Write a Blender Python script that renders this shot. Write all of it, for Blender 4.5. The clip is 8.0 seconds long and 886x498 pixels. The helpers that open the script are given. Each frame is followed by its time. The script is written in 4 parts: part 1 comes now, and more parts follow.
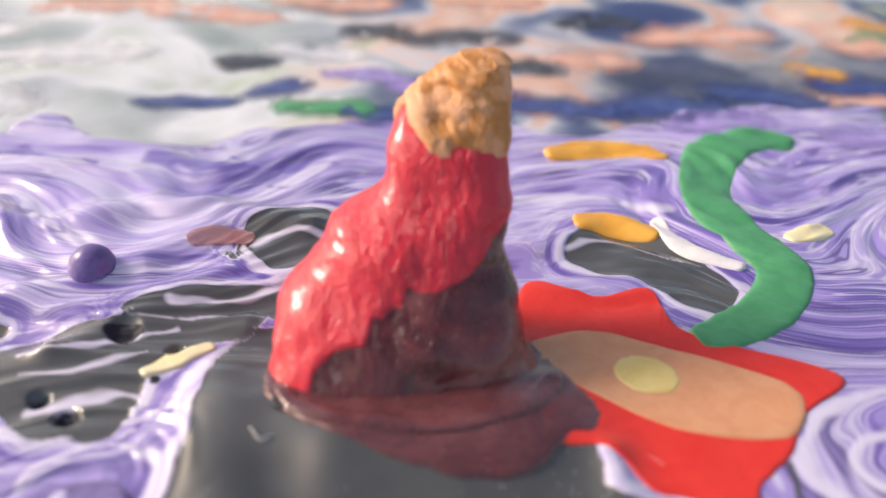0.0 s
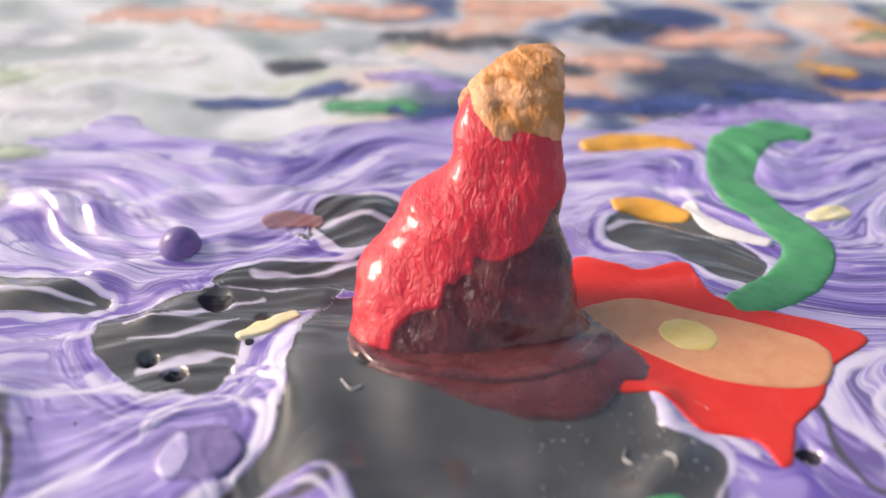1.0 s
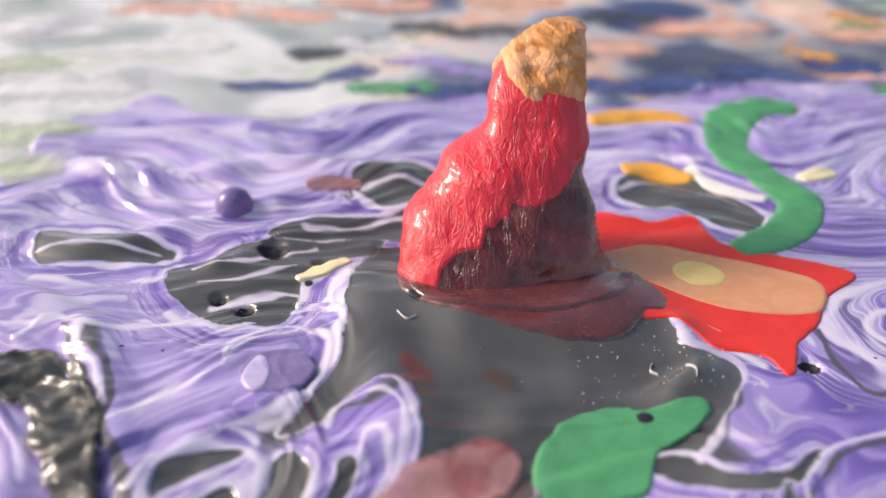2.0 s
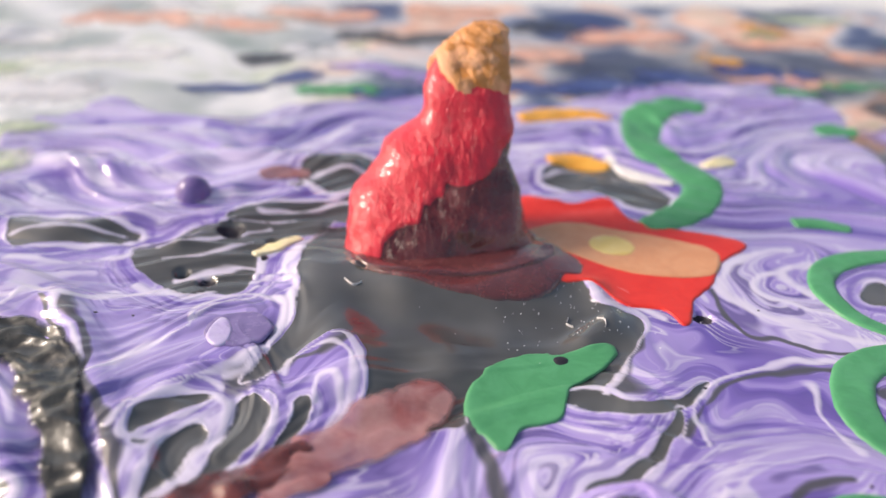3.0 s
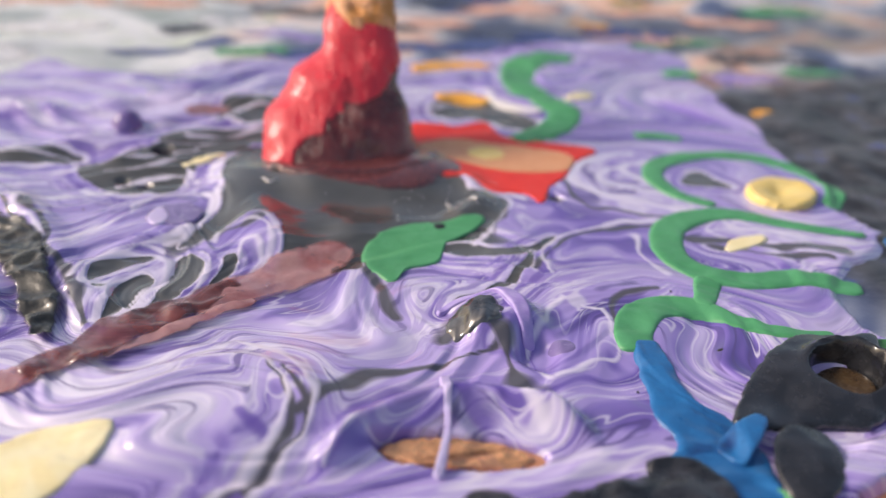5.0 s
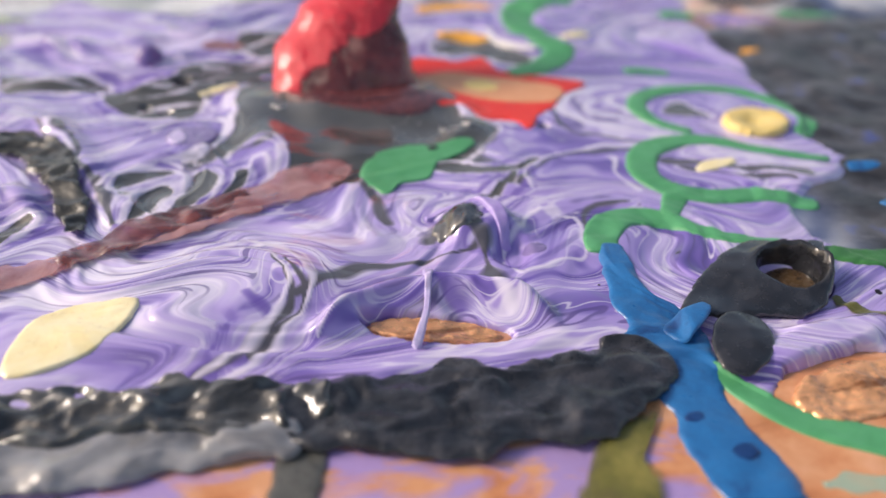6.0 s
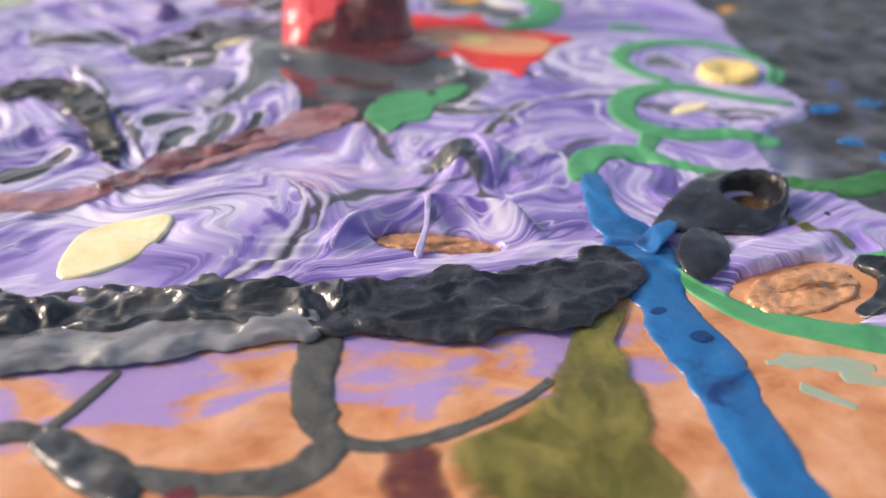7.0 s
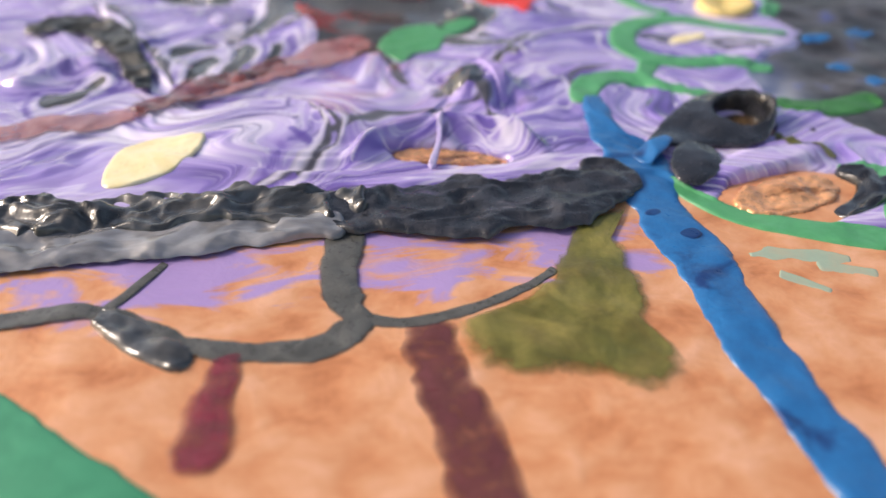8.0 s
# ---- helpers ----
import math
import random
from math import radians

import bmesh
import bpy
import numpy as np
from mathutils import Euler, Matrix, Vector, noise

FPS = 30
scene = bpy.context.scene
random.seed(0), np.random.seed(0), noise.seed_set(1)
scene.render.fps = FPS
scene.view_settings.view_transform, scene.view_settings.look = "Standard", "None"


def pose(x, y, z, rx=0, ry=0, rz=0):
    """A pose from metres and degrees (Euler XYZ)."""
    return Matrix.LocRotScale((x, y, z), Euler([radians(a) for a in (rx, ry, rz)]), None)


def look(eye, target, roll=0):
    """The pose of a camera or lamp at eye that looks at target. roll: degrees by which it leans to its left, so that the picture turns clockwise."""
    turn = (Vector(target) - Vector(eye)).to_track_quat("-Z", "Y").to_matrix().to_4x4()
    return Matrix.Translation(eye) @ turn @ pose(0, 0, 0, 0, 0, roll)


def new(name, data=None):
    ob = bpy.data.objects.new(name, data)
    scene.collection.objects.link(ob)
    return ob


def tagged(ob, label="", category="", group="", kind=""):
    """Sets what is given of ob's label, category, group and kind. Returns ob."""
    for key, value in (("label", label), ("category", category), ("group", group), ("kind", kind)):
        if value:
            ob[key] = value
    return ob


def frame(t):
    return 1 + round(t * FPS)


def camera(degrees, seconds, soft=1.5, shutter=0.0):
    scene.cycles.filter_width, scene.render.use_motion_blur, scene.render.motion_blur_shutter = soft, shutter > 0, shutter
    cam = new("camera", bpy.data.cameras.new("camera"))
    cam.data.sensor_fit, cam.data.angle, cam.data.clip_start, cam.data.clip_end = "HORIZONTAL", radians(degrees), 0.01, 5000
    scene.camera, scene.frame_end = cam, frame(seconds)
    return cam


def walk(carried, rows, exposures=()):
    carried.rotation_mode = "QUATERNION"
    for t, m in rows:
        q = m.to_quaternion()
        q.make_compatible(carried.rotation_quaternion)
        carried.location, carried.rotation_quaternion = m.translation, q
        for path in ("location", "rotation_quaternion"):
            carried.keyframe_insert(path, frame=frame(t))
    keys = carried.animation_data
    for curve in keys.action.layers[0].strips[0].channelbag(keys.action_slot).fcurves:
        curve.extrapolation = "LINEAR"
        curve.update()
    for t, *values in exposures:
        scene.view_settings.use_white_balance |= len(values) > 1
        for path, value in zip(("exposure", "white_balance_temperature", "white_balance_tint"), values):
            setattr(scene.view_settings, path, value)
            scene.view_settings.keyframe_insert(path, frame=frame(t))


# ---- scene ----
cam = camera(57.0, 8.0, soft=1.5)
UNIT = 0.1 / 3.024  # the whole walk is a hand's width long
PATH = [
    (0, (-0.028, 0.069, 1.492), (0.012, 1.723, 0.369), 1.7),
    (0.5, (-0.077, -0.071, 1.523), (-0.046, 1.6, 0.426), 1.3),
    (1, (-0.2, -0.201, 1.539), (-0.172, 1.471, 0.44), 0.9),
    (1.5, (-0.33, -0.353, 1.573), (-0.295, 1.317, 0.474), 0.6),
    (1.7, (-0.381, -0.44, 1.527), (-0.329, 1.235, 0.434), 0.8),
    (2.8, (-0.421, -0.78, 1.557), (-0.238, 0.914, 0.51), 2.5),
    (3, (-0.4, -0.888, 1.579), (-0.188, 0.807, 0.538), 2.7),
    (3.5, (-0.388, -1.103, 1.633), (-0.12, 0.589, 0.602), 2.7),
    (4, (-0.379, -1.264, 1.606), (-0.05, 0.431, 0.597), 3.0),
    (4.5, (-0.374, -1.473, 1.526), (0.006, 0.217, 0.526), 3.2),
    (4.7, (-0.385, -1.555, 1.481), (0.006, 0.135, 0.486), 3.1),
    (5.8, (-0.346, -1.94, 1.512), (0.001, -0.28, 0.452), 2.8),
    (6, (-0.33, -2.022, 1.499), (0.0, -0.375, 0.413), 2.6),
    (6.5, (-0.341, -2.207, 1.49), (0.001, -0.578, 0.382), 3.0),
    (7, (-0.4, -2.391, 1.527), (-0.066, -0.777, 0.394), 2.7),
    (7.5, (-0.391, -2.588, 1.525), (-0.069, -1.003, 0.349), 2.2),
    (8, (-0.475, -2.681, 1.506), (-0.161, -1.115, 0.302), 2.0),
]
walk(cam, [(t, look(Vector(eye) * UNIT, Vector(target) * UNIT, roll)) for t, eye, target, roll in PATH],
     exposures=[(0, 0.2, 7350, 15), (3, 0.2, 7350, 15), (4, 0.08, 7350, 15), (4.7, 0.06, 7350, 15), (6, 0.12, 7350, 15), (7, 0.2, 7350, 15), (8, 0.24, 7350, 15)])
cam.data.dof.use_dof = True
cam.data.dof.focus_distance = 0.084
cam.data.dof.aperture_fstop = 14.5

# ---- light: soft daylight from a bright sky, strongest behind and to one side ----
SUN_AZ, SUN_EL = radians(-75), radians(32)  # azimuth from +y towards +x
world = bpy.data.worlds.new("sky")
scene.world = world
world.use_nodes = True
wn = world.node_tree
sky = wn.nodes.new("ShaderNodeTexSky")
sky.sky_type, sky.sun_disc = "NISHITA", False
sky.sun_elevation, sky.sun_rotation = SUN_EL, SUN_AZ
sky.air_density, sky.dust_density, sky.ozone_density = 1.0, 2.5, 0.6
wn.links.new(sky.outputs[0], wn.nodes["Background"].inputs[0])
wn.nodes["Background"].inputs[1].default_value = 0.15
sun_data = bpy.data.lights.new("sun", "SUN")
sun_data.energy, sun_data.angle, sun_data.color = 2.4, radians(14), (1.0, 0.98, 0.96)
sun = new("sun", sun_data)
sun_way = Vector((math.sin(SUN_AZ) * math.cos(SUN_EL), math.cos(SUN_AZ) * math.cos(SUN_EL), math.sin(SUN_EL)))
sun.matrix_world = look(sun_way * 2, (0, 0, 0))

# ---- numbers helpers (millimetres) ----
MM = 0.001


def lattice(ix, iy, seed):
    n = (ix * 374761393 + iy * 668265263 + seed * 974634777) & 0xFFFFFFFF
    n = ((n ^ (n >> 13)) * 1274126177) & 0xFFFFFFFF
    return ((n ^ (n >> 16)) & 0xFFFF) / 32767.5 - 1.0


def vnoise(x, y, seed=0):
    """Smooth noise from -1 to 1, one lump a unit."""
    x, y = np.asarray(x, float), np.asarray(y, float)
    ix, iy = np.floor(x).astype(np.int64), np.floor(y).astype(np.int64)
    fx, fy = x - ix, y - iy
    fx, fy = fx * fx * fx * (fx * (fx * 6 - 15) + 10), fy * fy * fy * (fy * (fy * 6 - 15) + 10)
    a, b = lattice(ix, iy, seed), lattice(ix + 1, iy, seed)
    c, d = lattice(ix, iy + 1, seed), lattice(ix + 1, iy + 1, seed)
    return (a + (b - a) * fx) * (1 - fy) + (c + (d - c) * fx) * fy


def fnoise(x, y, seed=0, octaves=3):
    total, amp, size = 0.0, 1.0, 0.0
    for k in range(octaves):
        total = total + amp * vnoise(np.asarray(x) * 2 ** k + 17.3 * k, np.asarray(y) * 2 ** k - 9.1 * k, seed + k)
        size += amp
        amp *= 0.5
    return total / size


def step(a, b, v):
    v = np.clip((v - a) / (b - a), 0, 1)
    return v * v * (3 - 2 * v)


def splat(x, y, cx, cy, rx, ry, turn=0.0):
    """A soft oval, 1 inside and 0 well outside."""
    c, s = math.cos(radians(turn)), math.sin(radians(turn))
    u, v = ((x - cx) * c + (y - cy) * s) / rx, (-(x - cx) * s + (y - cy) * c) / ry
    return step(1.5, 0.55, np.sqrt(u * u + v * v))


# Eddies in the poured paint: centre, reach and turn.
EDDIES = [
    (56, 43, 13, 2.6), (44, 24, 9, -2.2), (30, 4, 11, 2.2), (33, 44, 11, 1.9), (-26, 25, 8, 2.6), (-25, 40, 7, 2.4),
    (-31, 7, 10, 1.7), (1, 13, 9, -2.1), (-17, 1, 9, 2.0), (-45, 74, 16, 1.0), (-18, 88, 16, -0.9), (30, 88, 14, 1.6),
    (58, 72, 15, -2.0), (-52, 24, 11, 2.2), (14, 24, 8, 1.6), (48, -8, 9, -1.8),
]


def spline(points, n, closed=False):
    """n places along a smooth curve through the points."""
    p = np.asarray(points, float)
    m = len(p)
    s = np.linspace(0, m if closed else m - 1, n, endpoint=not closed)
    i = np.minimum(s.astype(int), m - 1 if closed else m - 2)
    t = (s - i)[:, None]
    pick = (lambda k: p[k % m]) if closed else (lambda k: p[np.clip(k, 0, m - 1)])
    a, b, c, d = pick(i - 1), pick(i), pick(i + 1), pick(i + 2)
    return 0.5 * (2 * b + (c - a) * t + (2 * a - 5 * b + 4 * c - d) * t ** 2 + (3 * b - a - 3 * c + d) * t ** 3)


DARK_LEFT = [
    (2.4, [(-24.9, 33.4), (-18.5, 34.8), (-12.8, 38.2)]),
    (0.9, [(-44.4, 46.9), (-41.2, 40.0), (-38.5, 32.0), (-34.2, 23.4), (-32.3, 17.6)]),
    (0.5, [(-46.6, 46.4), (-43.0, 39.6), (-40.2, 32.6)]),
    (0.9, [(-3.4, 25.4), (-2.7, 21.6), (-1.8, 17.7), (-1.2, 14.6)]),
]
DARK_FRONT = [
    (1.3, [(-11.7, 0.3), (-6.1, 4.7), (1.2, 6.0), (7.0, 7.1)]),
    (2.0, [(3.1, 9.7), (6.5, 11.4), (8.4, 6.1), (8.2, 0.5)]),
    (0.8, [(-14.0, 6.9), (-12.3, -0.8), (-18.5, -7.7), (-25.1, -11.7)]),
    (0.5, [(-12.6, 6.4), (-11.0, -0.8), (-16.5, -7.2)]),
]
DARK_RIGHT = [
    (1.6, [(15.7, 40.8), (16.3, 36.8), (12.3, 31.4), (12.7, 28.9)]),
    (1.2, [(38, 27.2), (46, 24.6), (56, 21.5)]),
    (0.8, [(40, 24.6), (46, 22.4), (53, 19.8)]),
    (0.7, [(16.2, 22.1), (20.7, 27.1), (27.2, 30.5), (35.7, 30.8)]),
    (0.5, [(21.1, 8.7), (22.0, 13.3), (24.6, 15.9), (29.1, 16.8)]),
    (0.4, [(27.6, 45.6), (27.8, 38.6), (32.3, 35.0), (39.9, 33.2)]),
]
WHITE_LEFT = [
    (0.9, [(-17.8, 58.5), (-20.9, 53.4), (-20.6, 46.7), (-21.6, 40.0), (-24.5, 35.1), (-30.9, 31.2), (-34.5, 29.1)]),
    (0.8, [(-31.0, 40.8), (-28.5, 45.6), (-23.6, 46.4), (-20.8, 44.6), (-21.4, 39.5), (-23.2, 34.8), (-26.2, 33.0)]),
    (0.7, [(-37.9, 50.1), (-31.9, 47.4), (-26.8, 48.1), (-22.4, 50.3), (-19.4, 55.5)]),
    (0.6, [(-38.4, 33.8), (-34.6, 37.4), (-29.8, 42.3), (-24.2, 47.9)]),
    (0.5, [(-35.4, 26.2), (-33.6, 31.0), (-30.4, 32.4), (-26.4, 31.4)]),
    (0.7, [(-45.5, 46.7), (-42.2, 40.0), (-39.4, 33.4)]),
]
WHITE_LOOPS = [
    (0.7, [(-30.0, 17.0), (-28.1, 21.0), (-25.7, 25.2), (-24.9, 28.8), (-26.6, 30.0)]),
    (0.8, [(-26.3, 17.6), (-23.6, 20.9), (-21.2, 24.6), (-20.4, 28.0), (-21.8, 30.6)]),
    (1.0, [(-18.9, 22.6), (-15.0, 26.6), (-13.4, 31.9), (-14.9, 36.4), (-18.0, 36.0), (-20.4, 33.1)]),
    (0.8, [(-16.8, 24.0), (-15.0, 28.2), (-15.4, 32.0), (-17.0, 31.8), (-17.2, 28.6)]),
    (0.8, [(-51.0, 45.8), (-48.2, 47.9), (-43.8, 47.1), (-36.2, 48.4), (-32.0, 48.7)]),
    (0.7, [(-53.1, 55.6), (-45.1, 55.2), (-38.1, 57.2), (-33.7, 60.5)]),
]
WHITE_FRONT = [
    (0.6, [(-20.7, 9.1), (-15.3, 8.5), (-12.5, 2.9), (-14.9, -3.9), (-21.9, -10.3)]),
    (0.5, [(-17.3, 12.9), (-11.3, 7.3), (-10.4, 0.2), (-14.4, -6.1), (-20.1, -11.4)]),
    (0.5, [(-10.2, -5.6), (-3.8, 0.8), (3.3, 2.4), (6.8, 0.0), (8.5, -4)]),
    (0.5, [(18.9, 13.7), (20.7, 11.9), (19.6, 6.0), (15.8, 2.9), (12.2, 2.7)]),
    (0.5, [(17.0, 15.5), (13.6, 11.1), (10.7, 5.6), (11.5, 2.7)]),
]
WHITE_RIGHT = [
    (0.9, [(41.8, 54.2), (35.3, 53.1), (30.8, 49.4), (28.8, 45.2), (31.1, 41.8), (35.4, 38.4), (42.9, 34.5)]),
    (0.6, [(37.9, 49.1), (34.5, 48.0), (32.8, 45.7), (35.9, 42.1), (41.4, 39.7)]),
    (1.4, [(41.8, 50.8), (38.6, 49.6), (38.2, 46.4), (40.4, 43.8)]),
    (0.6, [(17.7, 21.0), (18.6, 26.2), (22.9, 30.0), (31.2, 32.3), (41.3, 31.7)]),
    (0.8, [(13.1, 43.1), (17.1, 43.5), (20.7, 40.6)]),
    (0.9, [(42, 28.6), (48, 27.8), (58, 23.2)]),
    (1.2, [(31, 27.8), (30.6, 23.6), (32.2, 19.6)]),
    (1.5, [(10, 86), (18, 86.5), (26, 84)]),
]
# Ridges of undiluted violet far back in the pour.
DEEP_TRAILS = [
    (4.0, [(-57.8, 84.5), (-52.7, 84.5), (-45.7, 80.7)]),
    (3.6, [(-35.9, 94.8), (-26.7, 92.1), (-17.2, 92.6)]),
    (3.6, [(-53.6, 97.5), (-47.7, 93.8), (-42.6, 92.6)]),
    (2.6, [(-58.3, 74.3), (-55.2, 77.1), (-47.2, 78.5)]),
    (3.0, [(-8.2, -1.0), (-4.1, 1.4), (0.9, 1.4), (3.6, -2.8)]),
    (2.2, [(10.2, 14.0), (11.6, 9.0), (11.0, 4.0)]),
    (2.0, [(-16.7, 0.1), (-14.3, -4.7), (-19.6, -8.7), (-25, -10.5)]),
]
DARK_TRAILS = DARK_LEFT + DARK_FRONT + DARK_RIGHT
WHITE_TRAILS = WHITE_LEFT + WHITE_LOOPS + WHITE_FRONT + WHITE_RIGHT
# Lines along which the pour was drawn out, with no colour of their own.
DRAWN = [
    [(18.0, 37.1), (19.2, 32.7), (25.7, 32.5), (34.6, 34.2)],
    [(4.6, 12.1), (12.1, 16.6), (18.4, 18.7), (26.4, 18.4), (32.4, 14.4)],
    [(18.6, 3.4), (19.2, 9.9), (22.5, 14.1), (30.7, 16.6)],
    [(12.8, 7.3), (15.7, 14.0), (19.7, 16.5), (28.3, 18.6)],
    [(26.0, 56.0), (28.0, 50.0), (30.5, 40.0), (38.0, 35.0)],
    [(-53.0, 51.0), (-45.0, 51.5), (-38.0, 53.0), (-31.0, 56.0)],
]

# Grey paint that keeps a clean edge among the violet: closed outlines.
GREY_POOL = [
    [(-14.8, 61.4), (-18.5, 58.8), (-19.7, 52.8), (-19.8, 45.1), (-20.6, 40.6), (-22.9, 35.5), (-24.4, 32.3), (-21.3, 33.4), (-18.5, 36.6), (-14.9, 38.1), (-12.9, 35.7), (-12.0, 30.8),
     (-13.3, 25.0), (-10.5, 24.3), (-4.4, 24.8), (-2.1, 27.0), (4.9, 27.4), (8.8, 27.6), (12.5, 31.7), (16.8, 37.2), (17.1, 41.0), (13.6, 42.4), (12.8, 46.0), (9.5, 54.0), (-1.4, 64)],
]
GREY_TONGUES = [
    [(-30.6, 18.3), (-30.6, 22.3), (-29.4, 26.0), (-27.3, 26.9), (-26.6, 25.2), (-28.2, 21.8), (-29.6, 19.0)],
    [(-29.1, 17.4), (-26.8, 20.7), (-25.0, 25.3), (-24.1, 29.2), (-22.5, 29.8), (-21.4, 27.8), (-22.1, 24.5), (-24.5, 20.9), (-27.1, 17.2)],
    [(-24.6, 18.6), (-21.2, 22.6), (-19.6, 26.1), (-19.0, 29.0), (-18.0, 29.6), (-17.8, 28.0), (-18.8, 24.8), (-20.9, 21.8)],
    [(-33.2, 25.4), (-33.0, 28.6), (-30.2, 30.6), (-26.4, 30.2), (-28.6, 29.0), (-31.2, 27.6)],
    [(-49.0, 16.5), (-45.3, 17.1), (-42.5, 20.3), (-41.3, 18.6), (-44.5, 14.0), (-47.9, 11.8)],
]
GREY_BACK = [
    [(-56.0, 64.6), (-51.9, 65.1), (-46.1, 64.5), (-40.1, 61.8), (-42.1, 59.5), (-48.2, 58.9), (-54.3, 59.0)],
    [(-39.7, 56.1), (-35.0, 60.4), (-28.9, 62.0), (-20.9, 63.4), (-16.4, 64.8), (-17.2, 59.7), (-21.6, 58.6), (-24.6, 54.6), (-25.5, 48.6), (-29.5, 47.2), (-33.8, 47.8)],
    [(-9.1, 71.8), (-16.6, 67.4), (-22.9, 66.4), (-29.1, 63.2), (-26.6, 61.8), (-17.6, 63.2), (-10.5, 62.5)],
    [(-20.7, 77.1), (-15.2, 81.4), (-8.8, 79.2), (-9.5, 72.7), (-16.9, 70.4)],
]
GREY_RIGHT = [
    [(5.9, 28.8), (10.1, 28.7), (12.9, 26.8), (16.3, 26.9), (21.2, 29.6), (17.5, 25.8), (13.6, 24.9), (10.3, 25.8), (7.5, 26.6)],
    [(16.9, 25.8), (15.7, 22.2), (12.0, 18.5), (8.2, 16.0), (5.0, 14.9), (6.1, 17.0), (9.6, 18.5), (13.4, 21.6)],
    [(45.6, 44.4), (48.9, 46.2), (50.1, 43.4), (51.5, 40.6), (47.4, 41.2), (45.0, 42.2)],
    [(14.0, 74), (17.0, 80), (22.0, 81), (27.5, 75), (31.0, 68), (27.0, 64.5), (21, 70)],
]
# Pale streaks left inside the grey.
WHITE_INNER = [
    (0.7, [(-37, 56.4), (-31, 58.5), (-24, 61)]), (0.7, [(-34, 50.6), (-29, 52.5), (-25, 52.4)]), (0.6, [(-55, 61.5), (-47, 62), (-42, 61)]),
    (0.7, [(-25, 64.2), (-17, 66), (-11, 68.5)]), (0.8, [(-19, 74.5), (-14, 76.5), (-9, 76)]), (0.5, [(-36, 54), (-30, 55.4), (-26, 57.6)]),
    (0.5, [(14.5, 75.5), (20, 77.5), (26, 73.5)]),
]
GREY_SHAPES = GREY_POOL + GREY_TONGUES + GREY_BACK + GREY_RIGHT


def stirred(x, y):
    u = x + 5.0 * fnoise(x / 26, y / 26, 3, 2)
    v = y + 5.0 * fnoise(x / 26, y / 26, 8, 2)
    for cx, cy, r, turn in EDDIES:
        dx, dy = u - cx, v - cy
        a = turn * np.exp(-(dx * dx + dy * dy) / (r * r))
        c, s = np.cos(a), np.sin(a)
        u, v = cx + dx * c - dy * s, cy + dx * s + dy * c
    return u, v


def near_curve(x, y, points, reach, closed=False):
    """For the places within reach of a curve: which they are, how far along it and how far from it."""
    c = spline(points, 18 * len(points), closed)
    along = np.concatenate([[0], np.cumsum(np.hypot(*np.diff(c, axis=0).T))])
    box = (x > c[:, 0].min() - reach) & (x < c[:, 0].max() + reach) & (y > c[:, 1].min() - reach) & (y < c[:, 1].max() + reach)
    if not box.any():
        return box, 0, 0
    d2 = (x[box][:, None] - c[None, :, 0]) ** 2 + (y[box][:, None] - c[None, :, 1]) ** 2
    k = d2.argmin(axis=1)
    way = np.gradient(c, axis=0)
    way /= np.linalg.norm(way, axis=1)[:, None] + 1e-9
    gap = along[-1] / (len(c) - 1)
    t = np.clip((x[box] - c[k, 0]) * way[k, 0] + (y[box] - c[k, 1]) * way[k, 1], -gap, gap)
    return box, along[k] + t, np.sqrt(np.maximum(d2[np.arange(len(k)), k] - t * t, 0))


def inside(x, y, points):
    """For the places near a closed outline: which they are, how far along it and how deep inside it (negative outside)."""
    box, along, d = near_curve(x, y, points, 5.0, True)
    c = spline(points, 8 * len(points), True)
    px, py = x[box], y[box]
    odd = np.zeros(px.shape, bool)
    for (ax, ay), (bx, by) in zip(c, np.roll(c, -1, axis=0)):
        if ay != by:
            odd ^= ((ay > py) != (by > py)) & (px < (bx - ax) * (py - ay) / (by - ay) + ax)
    return box, along, np.where(odd, d, -d)


def flow(x, y):
    """Where the paint at (x, y) came from before it was stirred; it runs along the dragged lines."""
    x, y = np.asarray(x, float), np.asarray(y, float)
    u, v = stirred(x, y)
    for width, points in WHITE_TRAILS + DARK_TRAILS:
        mid_u, mid_v = stirred(*np.asarray(points, float).T)
        box, along, d = near_curve(x, y, points, 4.5)
        if box.any():
            w = step(4.0, 0.8, d) * 0.75
            u[box] += w * (mid_u.mean() + along - u[box])
            v[box] += w * (mid_v.mean() + d * 0.9 - v[box])
    for points in DRAWN:
        mid_u, mid_v = stirred(*np.asarray(points, float).T)
        box, along, d = near_curve(x, y, points, 6.5)
        w = step(6.0, 1.5, d) * 0.8
        u[box] += w * (mid_u.mean() + along - u[box])
        v[box] += w * (mid_v.mean() + d * 0.8 - v[box])
    for points in GREY_SHAPES[1:]:
        mid_u, mid_v = stirred(*np.asarray(points, float).T)
        box, along, d = inside(x, y, points)
        w = step(-4.0, -0.6, d) * 0.85
        u[box] += w * (mid_u.mean() + along - u[box])
        v[box] += w * (mid_v.mean() - d - v[box])
    return u, v


def gaps(x, y):
    """Holes in the pour through which the copper ground shows."""
    w = 0.3 * fnoise(x / 3.5, y / 2.5, 40, 3)
    w = np.maximum(w, 1.2 * splat(x, y, 41.0, -2.6, 3.6, 3.0))
    return np.maximum(splat(x, y, 1.0, -5.6, 7.2, 1.8, -14) + w, splat(x, y, 38.5, -19.5, 9, 5.2, 12) + w) * 1.0


